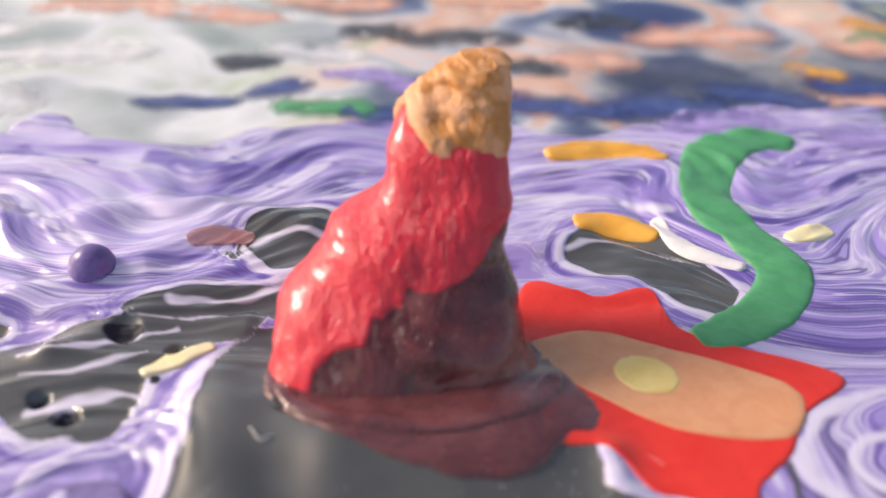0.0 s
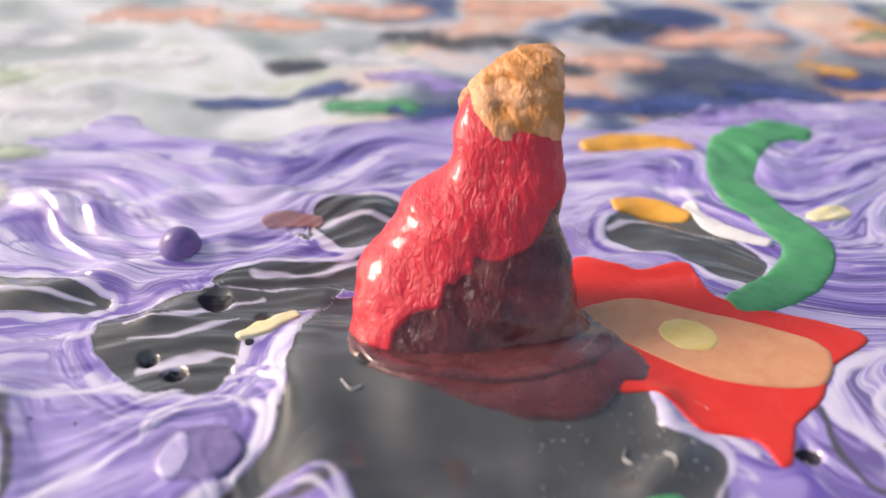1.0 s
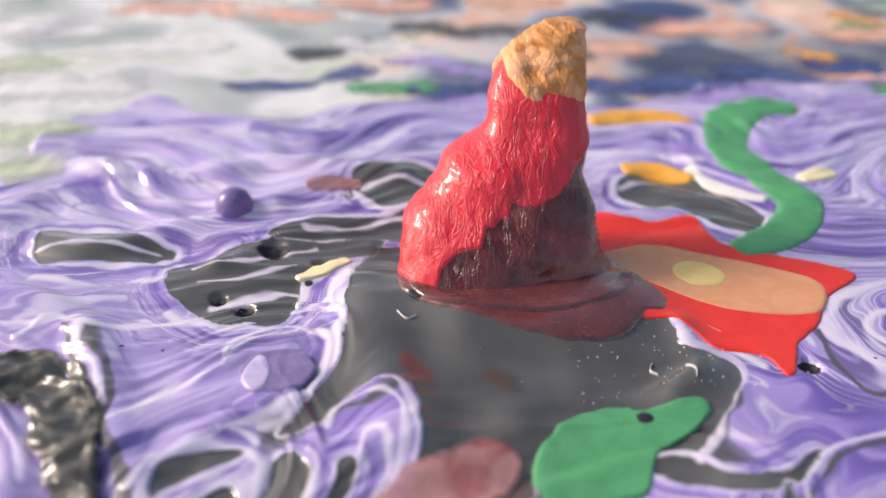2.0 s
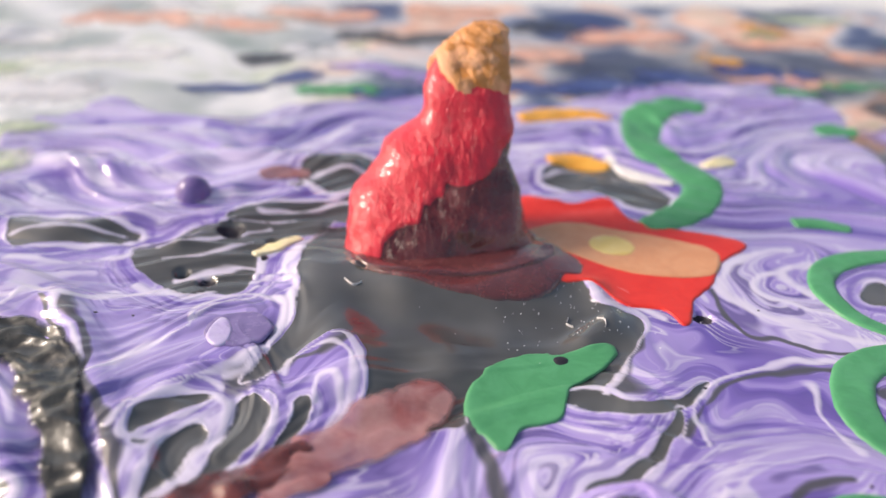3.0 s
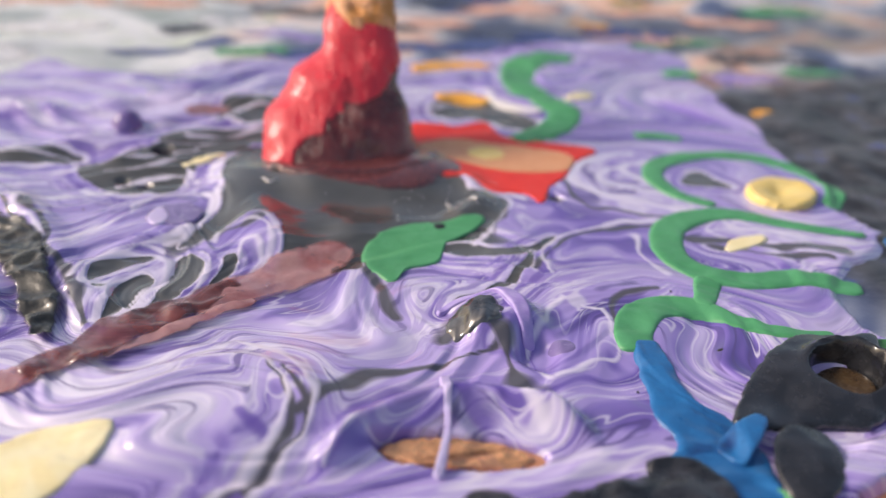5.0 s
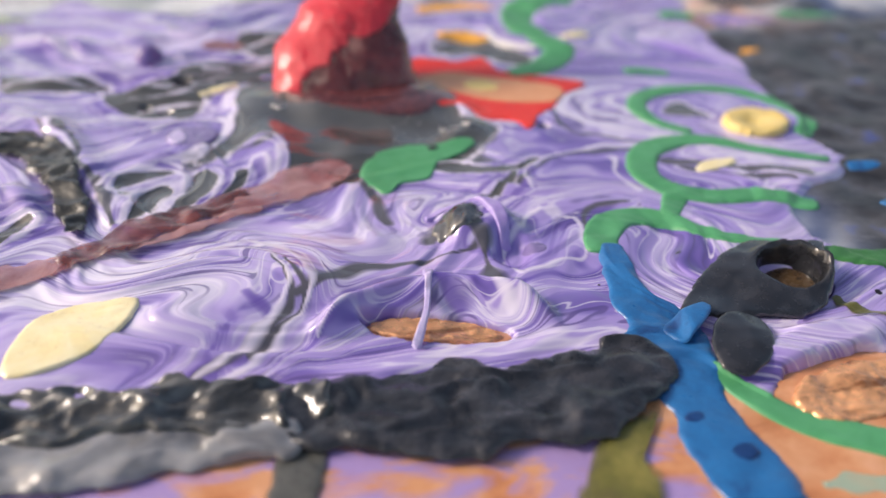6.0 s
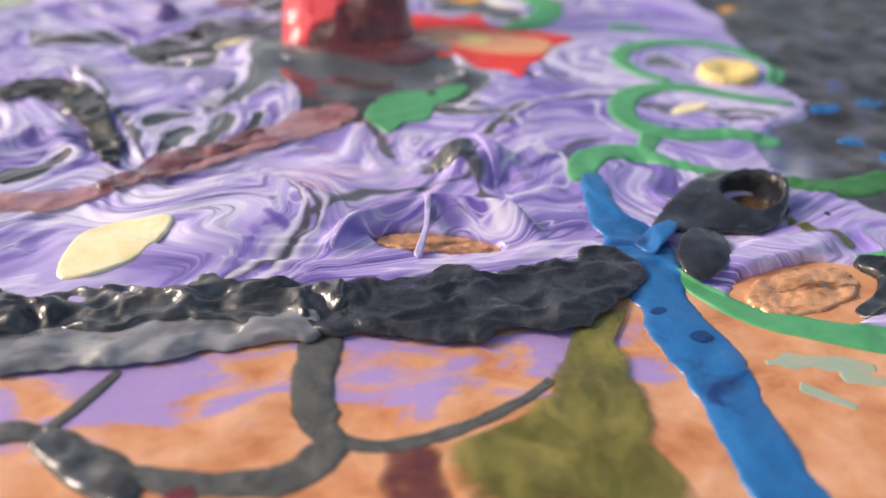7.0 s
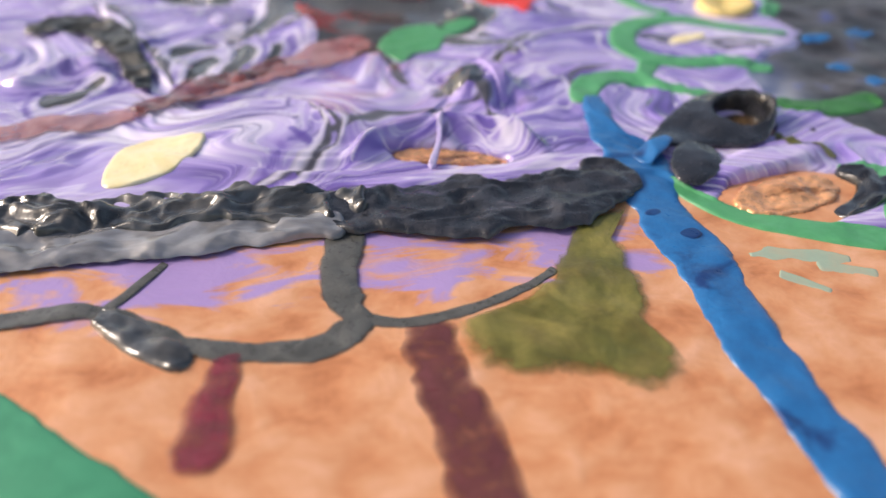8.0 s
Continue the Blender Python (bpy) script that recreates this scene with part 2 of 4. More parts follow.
def pool_edge(x, y):
    """Positive where the pour covers the ground, in millimetres or so from its rim."""
    front = y + 14.0 + 2.0 * fnoise(x / 9, y / 9, 21, 2) + 12 * step(24, 34, x) * step(60, 50, x)
    right = 67 + 0.10 * (y - 40) - x + 2.5 * fnoise(x / 8, y / 8, 22, 2) - 14 * step(26, 12, y)
    right = np.maximum(right, 60 - x - 0.6 * np.abs(y + 10))
    back = 108 - y + 12 * fnoise(x / 20, y / 20, 23, 3) + 0.10 * (x - 10)
    left = 66 + x + 0.25 * (90 - y) + 5 * fnoise(x / 12, y / 12, 24, 2)
    return np.minimum(np.minimum(front, right), np.minimum(back, left))


# Folds in the pour: width, height, line.
FOLDS = [
    (3.4, 1.2, [(-18.5, 54), (-17.2, 45), (-14.8, 38.5), (-13.5, 32)]),
    (2.8, 0.6, [(-8, 46), (-7.4, 40), (-4, 34)]),
    (1.8, 1.0, [(13.6, 46), (13.8, 40), (10.4, 36.4)]),
    (2.0, 0.9, [(-45, 47), (-40, 37), (-36.6, 29), (-32, 21)]),
    (1.6, 0.9, [(-52, 20), (-46, 26), (-41, 20)]),
    (2.4, 1.2, [(-62, 66), (-50, 62), (-40, 66), (-30, 70)]),
    (2.6, 1.3, [(-60, 84), (-44, 78), (-30, 82), (-14, 78)]),
    (1.8, 0.8, [(-34, 58), (-26, 62), (-18, 62)]),
    (1.5, 0.7, [(-24, 36), (-30, 33), (-34, 28)]),
]


def relief(x, y):
    x, y = np.asarray(x, float), np.asarray(y, float)
    u, v = stirred(x, y)
    calm = np.maximum(splat(x, y, -2, 46, 18, 14), splat(x, y, 40, 40, 24, 24))
    calm = np.maximum(calm, splat(x, y, 24, 50, 16, 14))
    left = splat(x, y, -34, 36, 26, 28)
    z = (0.70 - 0.15 * left) * fnoise(u / 14, v / 3.6, 5, 3) * (1 - 0.92 * calm)
    z = z + (0.13 + 0.12 * left) * fnoise(u / 7, v / 1.2, 17, 2) * (1 - calm)
    z = z + 0.5 * fnoise(x / 18, y / 18, 6, 2) * (1 - 0.7 * calm)
    z = z + 0.45 * fnoise(x / 8, y / 9, 77, 2) * splat(x, y, -3, 42, 18, 14)
    rough_left = splat(x, y, -42, 72, 28, 22)
    z = z + rough_left * 1.5 * fnoise(u / 14, v / 8, 9, 2)
    z = z + 1.6 * splat(x, y, -2, 50, 15, 9) ** 2          # the pour climbs towards the peak
    z = z + 2.2 * splat(x, y, 9, 11.5, 5, 4.5, 20) ** 2 - 1.2 * splat(x, y, 11.5, 7, 2.2, 3.5) ** 2
    z = z + 2.6 * np.exp(-((y + 0.3 + 0.035 * (x - 1) ** 2) / 1.7) ** 2) * step(13, 9, np.abs(x - 1))
    z = z + 1.4 * splat(x, y, 38, -12.5, 11, 2.6, 12) ** 2
    z = z + 1.2 * splat(x, y, -20, 3, 13, 7, 20)
    for cx, cy, r in ((24.8, 40.3, 1.25), (-28.6, 60.2, 1.6), (-23.2, 57.7, 0.9), (-33.3, 52.1, 0.9), (-30.2, 50.0, 1.1)):
        z = z - 0.9 * splat(x, y, cx, cy, r * 0.8, r * 0.75)
    for width, lift, points in FOLDS:
        box, along, d = near_curve(x, y, points, 8.0)
        if box.any():
            z[box] += lift * np.exp(-(d / width) ** 2)
    return z


def ground_z(x, y):
    z = -0.5 + 0.25 * fnoise(x / 16, y / 16, 12, 3)
    far = step(95, 120, y)
    right = step(50, 66, x) * step(-20, 0, y)
    z = z + far * (0.3 + 0.8 * fnoise(x / 15, y / 12, 14, 2)) + (1 - far) * right * (0.1 + 1.1 * fnoise(x / 7, y / 6, 15, 3))
    return z - under(x, y) - 3.0 * splat(x, y, 40.6, -1.7, 3.4, 3.0)


def under(x, y):
    """How far the pour weighs the ground down, away from its rim and its gaps."""
    return 3.0 * step(1.5, 5.0, pool_edge(x, y)) * step(0.3, 0.12, gaps(x, y))


def pool_z(x, y):
    d = np.minimum(pool_edge(x, y), 1.0 * 30)
    dip = gaps(x, y)
    body = relief(x, y) + 1.2 * (step(-0.8, 2.2, d) - 1) - 2.4 * step(0.35, 0.75, dip)
    return np.where(d < -0.8, -4.0, body)


def top_z(x, y):
    x, y = np.asarray(x, float), np.asarray(y, float)
    return np.maximum(ground_z(x, y), pool_z(x, y))


# ---- materials ----
def nodes_of(name):
    m = bpy.data.materials.new(name)
    m.use_nodes = True
    return m, m.node_tree, m.node_tree.nodes["Principled BSDF"]


def mixed(nt, fac, a, b):
    n = nt.nodes.new("ShaderNodeMix")
    n.data_type = "RGBA"
    for socket, v in ((n.inputs[0], fac), (n.inputs[6], a), (n.inputs[7], b)):
        if hasattr(v, "is_linked"):
            nt.links.new(v, socket)
        elif isinstance(v, tuple):
            socket.default_value = (*v, 1) if len(v) == 3 else v
        else:
            socket.default_value = v
    return n.outputs[2]


def scaled_noise(nt, vector, scale, detail=3.0, rough=0.55, distortion=0.0):
    m = nt.nodes.new("ShaderNodeMapping")
    m.inputs["Scale"].default_value = scale if isinstance(scale, tuple) else (scale, scale, scale)
    nt.links.new(vector, m.inputs[0])
    n = nt.nodes.new("ShaderNodeTexNoise")
    n.inputs["Scale"].default_value, n.inputs["Detail"].default_value = 1.0, detail
    n.inputs["Roughness"].default_value, n.inputs["Distortion"].default_value = rough, distortion
    nt.links.new(m.outputs[0], n.inputs["Vector"])
    return n.outputs["Fac"]


def ramp(nt, fac, stops, smooth=False):
    n = nt.nodes.new("ShaderNodeValToRGB")
    r = n.color_ramp
    r.interpolation = "EASE" if smooth else "LINEAR"
    while len(r.elements) < len(stops):
        r.elements.new(0.5)
    for e, (p, c) in zip(r.elements, stops):
        e.position, e.color = p, ((*c, 1) if isinstance(c, tuple) else (c, c, c, 1))
    nt.links.new(fac, n.inputs[0])
    return n.outputs[0]


def bumped(nt, bsdf, height, distance, strength=1.0, before=None):
    b = nt.nodes.new("ShaderNodeBump")
    b.inputs["Strength"].default_value, b.inputs["Distance"].default_value = strength, distance
    nt.links.new(height, b.inputs["Height"])
    if before is not None:
        nt.links.new(before, b.inputs["Normal"])
    nt.links.new(b.outputs[0], bsdf.inputs["Normal"])
    return b.outputs[0]


def position(nt):
    return nt.nodes.new("ShaderNodeTexCoord").outputs["Object"]


def attribute(nt, name):
    n = nt.nodes.new("ShaderNodeAttribute")
    n.attribute_name = name
    return n


def maths(nt, op, a, b=0.0, c=None):
    n = nt.nodes.new("ShaderNodeMath")
    n.operation = op
    for socket, v in zip(n.inputs, (a, b) if c is None else (a, b, c)):
        if hasattr(v, "is_linked"):
            nt.links.new(v, socket)
        else:
            socket.default_value = v
    return n.outputs[0]


def paint(name, col, other, rough=0.35, grain=0.05, lump=900, metal=0.0, streak=(350, 350, 350), balance=(0.4, 0.65), coat=0.0, wrinkle=0.0, alpha=None, feather=False):
    """Dried acrylic: two tones stirred together, brush grain and small pits."""
    m, nt, b = nodes_of(name)
    p = position(nt)
    broad = scaled_noise(nt, p, streak, 4, 0.6, 0.6)
    fine = scaled_noise(nt, p, lump * 3.0, 4, 0.65)
    tone = mixed(nt, ramp(nt, broad, [(balance[0], 0.0), (balance[1], 1.0)]), col, other)
    speck = mixed(nt, ramp(nt, fine, [(0.3, 0.0), (0.75, 0.35)]), tone, tuple(min(0.95, c * 1.25 + 0.004) for c in col))
    nt.links.new(speck, b.inputs["Base Color"])
    nt.links.new(ramp(nt, fine, [(0.2, rough - 0.1), (0.8, rough + 0.15)]), b.inputs["Roughness"])
    b.inputs["Metallic"].default_value = metal
    b.inputs["Coat Weight"].default_value = coat
    b.inputs["Coat Roughness"].default_value = 0.12
    low = bumped(nt, b, scaled_noise(nt, p, lump, 4, 0.6, 0.3), grain * MM * 3)
    if alpha or feather:
        body = ramp(nt, scaled_noise(nt, p, 260, 4, 0.6, 0.5), [(0.3, alpha[0]), (0.7, alpha[1])] if alpha else [(0.0, 1.0), (1.0, 1.0)])
        if feather:
            worn = maths(nt, "ADD", maths(nt, "MULTIPLY", attribute(nt, "cover").outputs["Fac"], 1.0 if feather is True else feather), maths(nt, "MULTIPLY", maths(nt, "SUBTRACT", scaled_noise(nt, p, 140 if feather == 0.9 else 330, 4, 0.65), 0.5), 1.0 if feather != 0.9 else 0.6))
            body = maths(nt, "MULTIPLY", body, ramp(nt, worn, [(0.12, 0.0), (0.6, 1.0)] if feather is True else [(0.05, 0.0), (0.85, 1.0)]))
        nt.links.new(body, b.inputs["Alpha"])
    if wrinkle:
        creases = ramp(nt, scaled_noise(nt, p, (950, 430, 380), 3, 0.6, 1.2), [(0.38, 0.0), (0.5, 1.0), (0.62, 0.0)])
        low = bumped(nt, b, creases, wrinkle * MM * 0.4, 0.9, low)
    bumped(nt, b, fine, grain * MM, 1.0, low)
    return m


def marbled(name):
    """Violet, white and grey paint poured and stirred; follows the 'flow' and 'tint' attributes of the sheet."""
    m, nt, b = nodes_of(name)
    f = attribute(nt, "flow").outputs["Vector"]
    tint = nt.nodes.new("ShaderNodeSeparateColor")
    nt.links.new(attribute(nt, "tint").outputs["Color"], tint.inputs[0])
    grey_w, deep_w, pale_w = tint.outputs[0], tint.outputs[1], tint.outputs[2]
    p = position(nt)
    broad = scaled_noise(nt, f, (0.022, 0.085, 1), 2, 0.5, 0.2)
    bands = scaled_noise(nt, f, (0.035, 0.21, 1), 3, 0.55, 0.3)
    threads = scaled_noise(nt, f, (0.045, 0.46, 1), 2, 0.5, 0.3)
    where = ramp(nt, scaled_noise(nt, p, (42, 55, 50), 2, 0.5), [(0.41, 0.0), (0.53, 1.0)])
    where = maths(nt, "MULTIPLY", where, maths(nt, "SUBTRACT", 1.0, maths(nt, "MINIMUM", maths(nt, "MULTIPLY", grey_w, 1.9), 1.0)))
    veins = attribute(nt, "tint").outputs["Alpha"]
    shift = maths(nt, "ADD", broad, maths(nt, "MULTIPLY", maths(nt, "SUBTRACT", pale_w, deep_w), 0.17))
    violet = ramp(nt, shift, [
        (0.28, (0.14, 0.085, 0.40)), (0.40, (0.27, 0.185, 0.56)), (0.50, (0.38, 0.28, 0.66)), (0.60, (0.48, 0.385, 0.73)), (0.72, (0.66, 0.58, 0.82))], True)
    # Marbled stripes; their darkest violet also paints shade into the folds.
    stripes = ramp(nt, bands, [(0.32, (0.055, 0.03, 0.22)), (0.41, (0.17, 0.11, 0.44)), (0.46, (0.40, 0.30, 0.68)), (0.52, (0.34, 0.25, 0.62)), (0.555, (0.74, 0.68, 0.84)), (0.58, (0.42, 0.33, 0.68)), (0.66, (0.58, 0.50, 0.78)), (0.70, (0.85, 0.81, 0.89))])
    violet = mixed(nt, maths(nt, "MULTIPLY_ADD", where, 0.45, 0.42), violet, stripes)
    # Whiter paint in the bands; pale_w also carries sky sheen painted in as colour.
    violet = mixed(nt, maths(nt, "MULTIPLY", pale_w, ramp(nt, bands, [(0.42, 0.05), (0.60, 0.7)])), violet, (0.80, 0.76, 0.87))
    line = maths(nt, "MULTIPLY", ramp(nt, threads, [(0.478, 0.0), (0.495, 0.75), (0.508, 0.75), (0.525, 0.0)]), where)
    violet = mixed(nt, line, violet, (0.78, 0.72, 0.85))
    dark_line = maths(nt, "MULTIPLY", ramp(nt, threads, [(0.58, 0.0), (0.60, 0.85), (0.63, 0.85), (0.645, 0.0)]), where)
    violet = mixed(nt, dark_line, violet, (0.10, 0.065, 0.24))
    violet = mixed(nt, ramp(nt, deep_w, [(0.76, 0.0), (1.0, 0.85)]), violet, (0.16, 0.095, 0.42))
    g = maths(nt, "ADD", grey_w, maths(nt, "MULTIPLY", maths(nt, "SUBTRACT", bands, 0.5), 1.25))
    rim = ramp(nt, g, [(0.38, 0.0), (0.45, 0.7), (0.49, 0.7), (0.52, 0.0)])
    greys = ramp(nt, scaled_noise(nt, p, 120, 2, 0.5), [(0.3, (0.06, 0.06, 0.057)), (0.7, (0.118, 0.118, 0.114))])
    col = mixed(nt, ramp(nt, g, [(0.48, 0.0), (0.52, 1.0)]), violet, greys)
    col = mixed(nt, rim, col, (0.72, 0.66, 0.82))
    col = mixed(nt, ramp(nt, g, [(0.26, 0.0), (0.32, 0.6), (0.35, 0.6), (0.39, 0.0)]), col, (0.16, 0.10, 0.42))
    drag = attribute(nt, "drag").outputs["Fac"]
    broken = maths(nt, "MULTIPLY", drag, maths(nt, "MULTIPLY_ADD", bands, 1.2, 0.4))
    col = mixed(nt, ramp(nt, broken, [(0.12, 0.0), (0.38, 0.55), (0.8, 0.95)]), col, (0.085, 0.083, 0.085))
    wisp = maths(nt, "MULTIPLY", veins, maths(nt, "MULTIPLY_ADD", threads, 1.3, 0.35))
    col = mixed(nt, ramp(nt, wisp, [(0.08, 0.0), (0.5, 0.5), (1.0, 0.9)]), col, (0.78, 0.72, 0.86))
    nt.links.new(col, b.inputs["Base Color"])
    fine = scaled_noise(nt, p, 1500, 3, 0.5)
    nt.links.new(ramp(nt, fine, [(0.3, 0.12), (0.75, 0.24)]), b.inputs["Roughness"])
    b.inputs["Coat Weight"].default_value, b.inputs["Coat Roughness"].default_value = 0.7, 0.07
    calm = maths(nt, "MULTIPLY", bands, maths(nt, "SUBTRACT", 1.0, grey_w))
    low = bumped(nt, b, calm, 0.5 * MM, 0.6)
    low = bumped(nt, b, veins, 0.10 * MM, 0.6, low)
    bumped(nt, b, fine, 0.012 * MM, 1.0, low)
    return m


def old_layers(name):
    """The ground of the painting: copper orange in front, slate at the side, mixed broken colours far back."""
    m, nt, b = nodes_of(name)
    tint = nt.nodes.new("ShaderNodeSeparateColor")
    nt.links.new(attribute(nt, "tint").outputs["Color"], tint.inputs[0])
    p = position(nt)
    broad = scaled_noise(nt, p, (42, 50, 60), 2, 0.45, 0.8)
    mid = scaled_noise(nt, p, (160, 200, 200), 4, 0.6, 0.25)
    fine = scaled_noise(nt, p, 1400, 4, 0.6)
    orange = ramp(nt, mid, [(0.3, (0.56, 0.20, 0.08)), (0.42, (0.72, 0.30, 0.135)), (0.52, (0.78, 0.37, 0.185)), (0.7, (0.88, 0.48, 0.29))])
    slate = ramp(nt, mid, [(0.3, (0.015, 0.015, 0.018)), (0.5, (0.055, 0.055, 0.06)), (0.62, (0.11, 0.11, 0.12)), (0.72, (0.06, 0.09, 0.28))])
    pale = ramp(nt, broad, [(0.3, (0.30, 0.36, 0.34)), (0.45, (0.52, 0.55, 0.55)), (0.55, (0.80, 0.80, 0.81)), (0.7, (0.52, 0.58, 0.45))])
    mixedup = ramp(nt, broad, [(0.30, (0.03, 0.05, 0.16)), (0.40, (0.08, 0.11, 0.22)), (0.46, (0.30, 0.33, 0.42)), (0.52, (0.62, 0.60, 0.62)), (0.58, (0.74, 0.42, 0.30)), (0.66, (0.78, 0.58, 0.48)), (0.75, (0.28, 0.42, 0.20))])
    col = mixed(nt, tint.outputs[2], mixedup, pale)
    col = mixed(nt, tint.outputs[1], col, slate)
    col = mixed(nt, tint.outputs[0], col, orange)
    rub = maths(nt, "ADD", attribute(nt, "tint").outputs["Alpha"], maths(nt, "MULTIPLY", maths(nt, "SUBTRACT", scaled_noise(nt, p, (80, 190, 100), 4, 0.6, 1.0), 0.5), 2.2))
    col = mixed(nt, ramp(nt, rub, [(0.42, 0.0), (0.66, 0.9)]), col, (0.42, 0.31, 0.66))
    nt.links.new(col, b.inputs["Base Color"])
    nt.links.new(maths(nt, "MULTIPLY", tint.outputs[0], 0.15), b.inputs["Metallic"])
    nt.links.new(ramp(nt, fine, [(0.25, 0.28), (0.75, 0.46)]), b.inputs["Roughness"])
    low = bumped(nt, b, mid, 0.6 * MM, 0.6)
    bumped(nt, b, fine, 0.012 * MM, 1.0, low)
    return m


RED = paint("red acrylic", (0.82, 0.030, 0.052), (0.70, 0.016, 0.038), 0.34, 0.03, 1100, coat=0.35, wrinkle=0.2)
BRIGHT_RED = paint("bright red acrylic", (0.85, 0.045, 0.03), (0.78, 0.03, 0.02), 0.4, 0.012, 500)
MAROON = paint("maroon glaze", (0.085, 0.007, 0.009), (0.27, 0.055, 0.052), 0.22, 0.02, 500, coat=0.6, wrinkle=0.16, streak=(160, 160, 130), balance=(0.38, 0.62))
SKIRT = paint("thin maroon glaze over grey", (0.13, 0.034, 0.036), (0.19, 0.06, 0.06), 0.2, 0.015, 400, coat=0.9, alpha=(0.75, 0.98))
TIP = paint("ochre tip", (0.92, 0.44, 0.22), (0.62, 0.22, 0.035), 0.45, 0.07, 600, streak=(230, 230, 200), balance=(0.44, 0.54), wrinkle=0.15)
TAN = paint("tan acrylic", (0.72, 0.32, 0.16), (0.77, 0.38, 0.20), 0.4, 0.012, 500)
YELLOW = paint("pale yellow acrylic", (0.80, 0.58, 0.19), (0.84, 0.65, 0.28), 0.35, 0.02, 500)
CREAM = paint("cream acrylic", (0.88, 0.73, 0.40), (0.93, 0.83, 0.56), 0.3, 0.03, 450)
GREEN = paint("green acrylic", (0.06, 0.30, 0.125), (0.09, 0.37, 0.17), 0.42, 0.02, 420)
DEEP_GREEN = paint("deep green acrylic", (0.03, 0.16, 0.04), (0.05, 0.22, 0.06), 0.4, 0.04, 500)
TEAL = paint("teal green acrylic", (0.03, 0.25, 0.13), (0.05, 0.32, 0.17), 0.4, 0.02, 400)
BLUE = paint("blue acrylic", (0.006, 0.04, 0.16), (0.013, 0.165, 0.42), 0.32, 0.06, 420, streak=(150, 150, 150), balance=(0.33, 0.46), coat=0.2)
# Darker blue that paints the shade of dents in the blue stroke.
DENT_SHADE = paint("dent shade blue", (0.004, 0.03, 0.13), (0.008, 0.06, 0.2), 0.3, 0.03, 420)
OLIVE = paint("olive acrylic", (0.11, 0.11, 0.02), (0.30, 0.26, 0.07), 0.4, 0.08, 350, streak=(160, 160, 160), alpha=(0.75, 1.0), feather=True)
BROWN = paint("brown glaze", (0.12, 0.03, 0.032), (0.18, 0.05, 0.05), 0.3, 0.03, 400, coat=0.3, alpha=(0.8, 1.0), feather=0.75)
ROSE = paint("red brown glaze", (0.10, 0.022, 0.018), (0.24, 0.055, 0.045), 0.16, 0.05, 300, coat=0.8, streak=(140, 140, 140), balance=(0.4, 0.6), alpha=(0.75, 1.0), feather=True)
ROSE_PALE = paint("pale rose glaze", (0.30, 0.085, 0.08), (0.50, 0.26, 0.25), 0.15, 0.05, 300, coat=0.8, streak=(150, 150, 150), balance=(0.36, 0.52), alpha=(0.6, 1.0), feather=True)
CRIMSON = paint("crimson drip", (0.24, 0.03, 0.05), (0.14, 0.035, 0.04), 0.25, 0.03, 400, coat=0.3, alpha=(0.8, 1.0), feather=0.75)
SLATE = paint("slate black acrylic", (0.012, 0.013, 0.016), (0.035, 0.036, 0.042), 0.2, 0.03, 300, coat=0.5)
WETGREY = paint("wet grey acrylic", (0.025, 0.025, 0.023), (0.13, 0.13, 0.128), 0.18, 0.05, 420, coat=0.7, streak=(110, 240, 200))
# Base grey lightened to hold the sky's reflection on the lip.
LIP_SHEEN = paint("grey lip with painted sky sheen", (0.16, 0.16, 0.165), (0.38, 0.38, 0.39), 0.14, 0.04, 240, coat=0.8, streak=(90, 200, 200))
RIDGE = paint("slate grey acrylic", (0.010, 0.011, 0.014), (0.05, 0.051, 0.06), 0.28, 0.09, 420, coat=0.35, streak=(200, 260, 200))
AMBER = paint("amber bubble floor", (0.10, 0.06, 0.025), (0.04, 0.022, 0.012), 0.25, 0.03, 400, coat=0.6)
FACET = paint("glossy grey fold", (0.025, 0.025, 0.028), (0.10, 0.10, 0.105), 0.16, 0.02, 300, coat=0.8)
TARRY = paint("tarry black glaze", (0.02, 0.02, 0.017), (0.075, 0.074, 0.062), 0.3, 0.03, 400, coat=0.4, streak=(300, 300, 300), feather=True)
GREY = paint("grey acrylic", (0.075, 0.075, 0.066), (0.13, 0.13, 0.118), 0.28, 0.05, 420, coat=0.2, feather=True)
VIOLET = paint("violet acrylic", (0.33, 0.24, 0.58), (0.48, 0.40, 0.70), 0.35, 0.03, 420)
CELL = paint("grey violet glaze", (0.20, 0.15, 0.34), (0.26, 0.20, 0.42), 0.2, 0.01, 300, coat=0.4)
BEAD = paint("dark violet acrylic", (0.16, 0.11, 0.30), (0.24, 0.17, 0.42), 0.3, 0.02, 300)
LILAC = paint("lilac acrylic", (0.60, 0.54, 0.76), (0.45, 0.36, 0.66), 0.3, 0.03, 420)
COPPER = paint("copper leaf", (0.85, 0.42, 0.21), (0.20, 0.06, 0.02), 0.26, 0.04, 260, metal=0.35, streak=(60, 560, 300), balance=(0.5, 0.64))
WHITE = paint("off white acrylic", (0.80, 0.76, 0.74), (0.70, 0.66, 0.70), 0.35, 0.02, 450)
ORANGE = paint("orange acrylic", (0.80, 0.36, 0.05), (0.85, 0.45, 0.08), 0.35, 0.02, 450)
MINT = paint("grey green acrylic", (0.32, 0.42, 0.32), (0.42, 0.40, 0.28), 0.4, 0.03, 420)
# Near-black that paints the shade inside holes and open bubbles.
PIT_SHADE = paint("pit shade black", (0.012, 0.010, 0.02), (0.02, 0.016, 0.03), 0.65, 0.01, 500)
MARBLE = marbled("marbled pour")
LAYERS = old_layers("old paint layers")
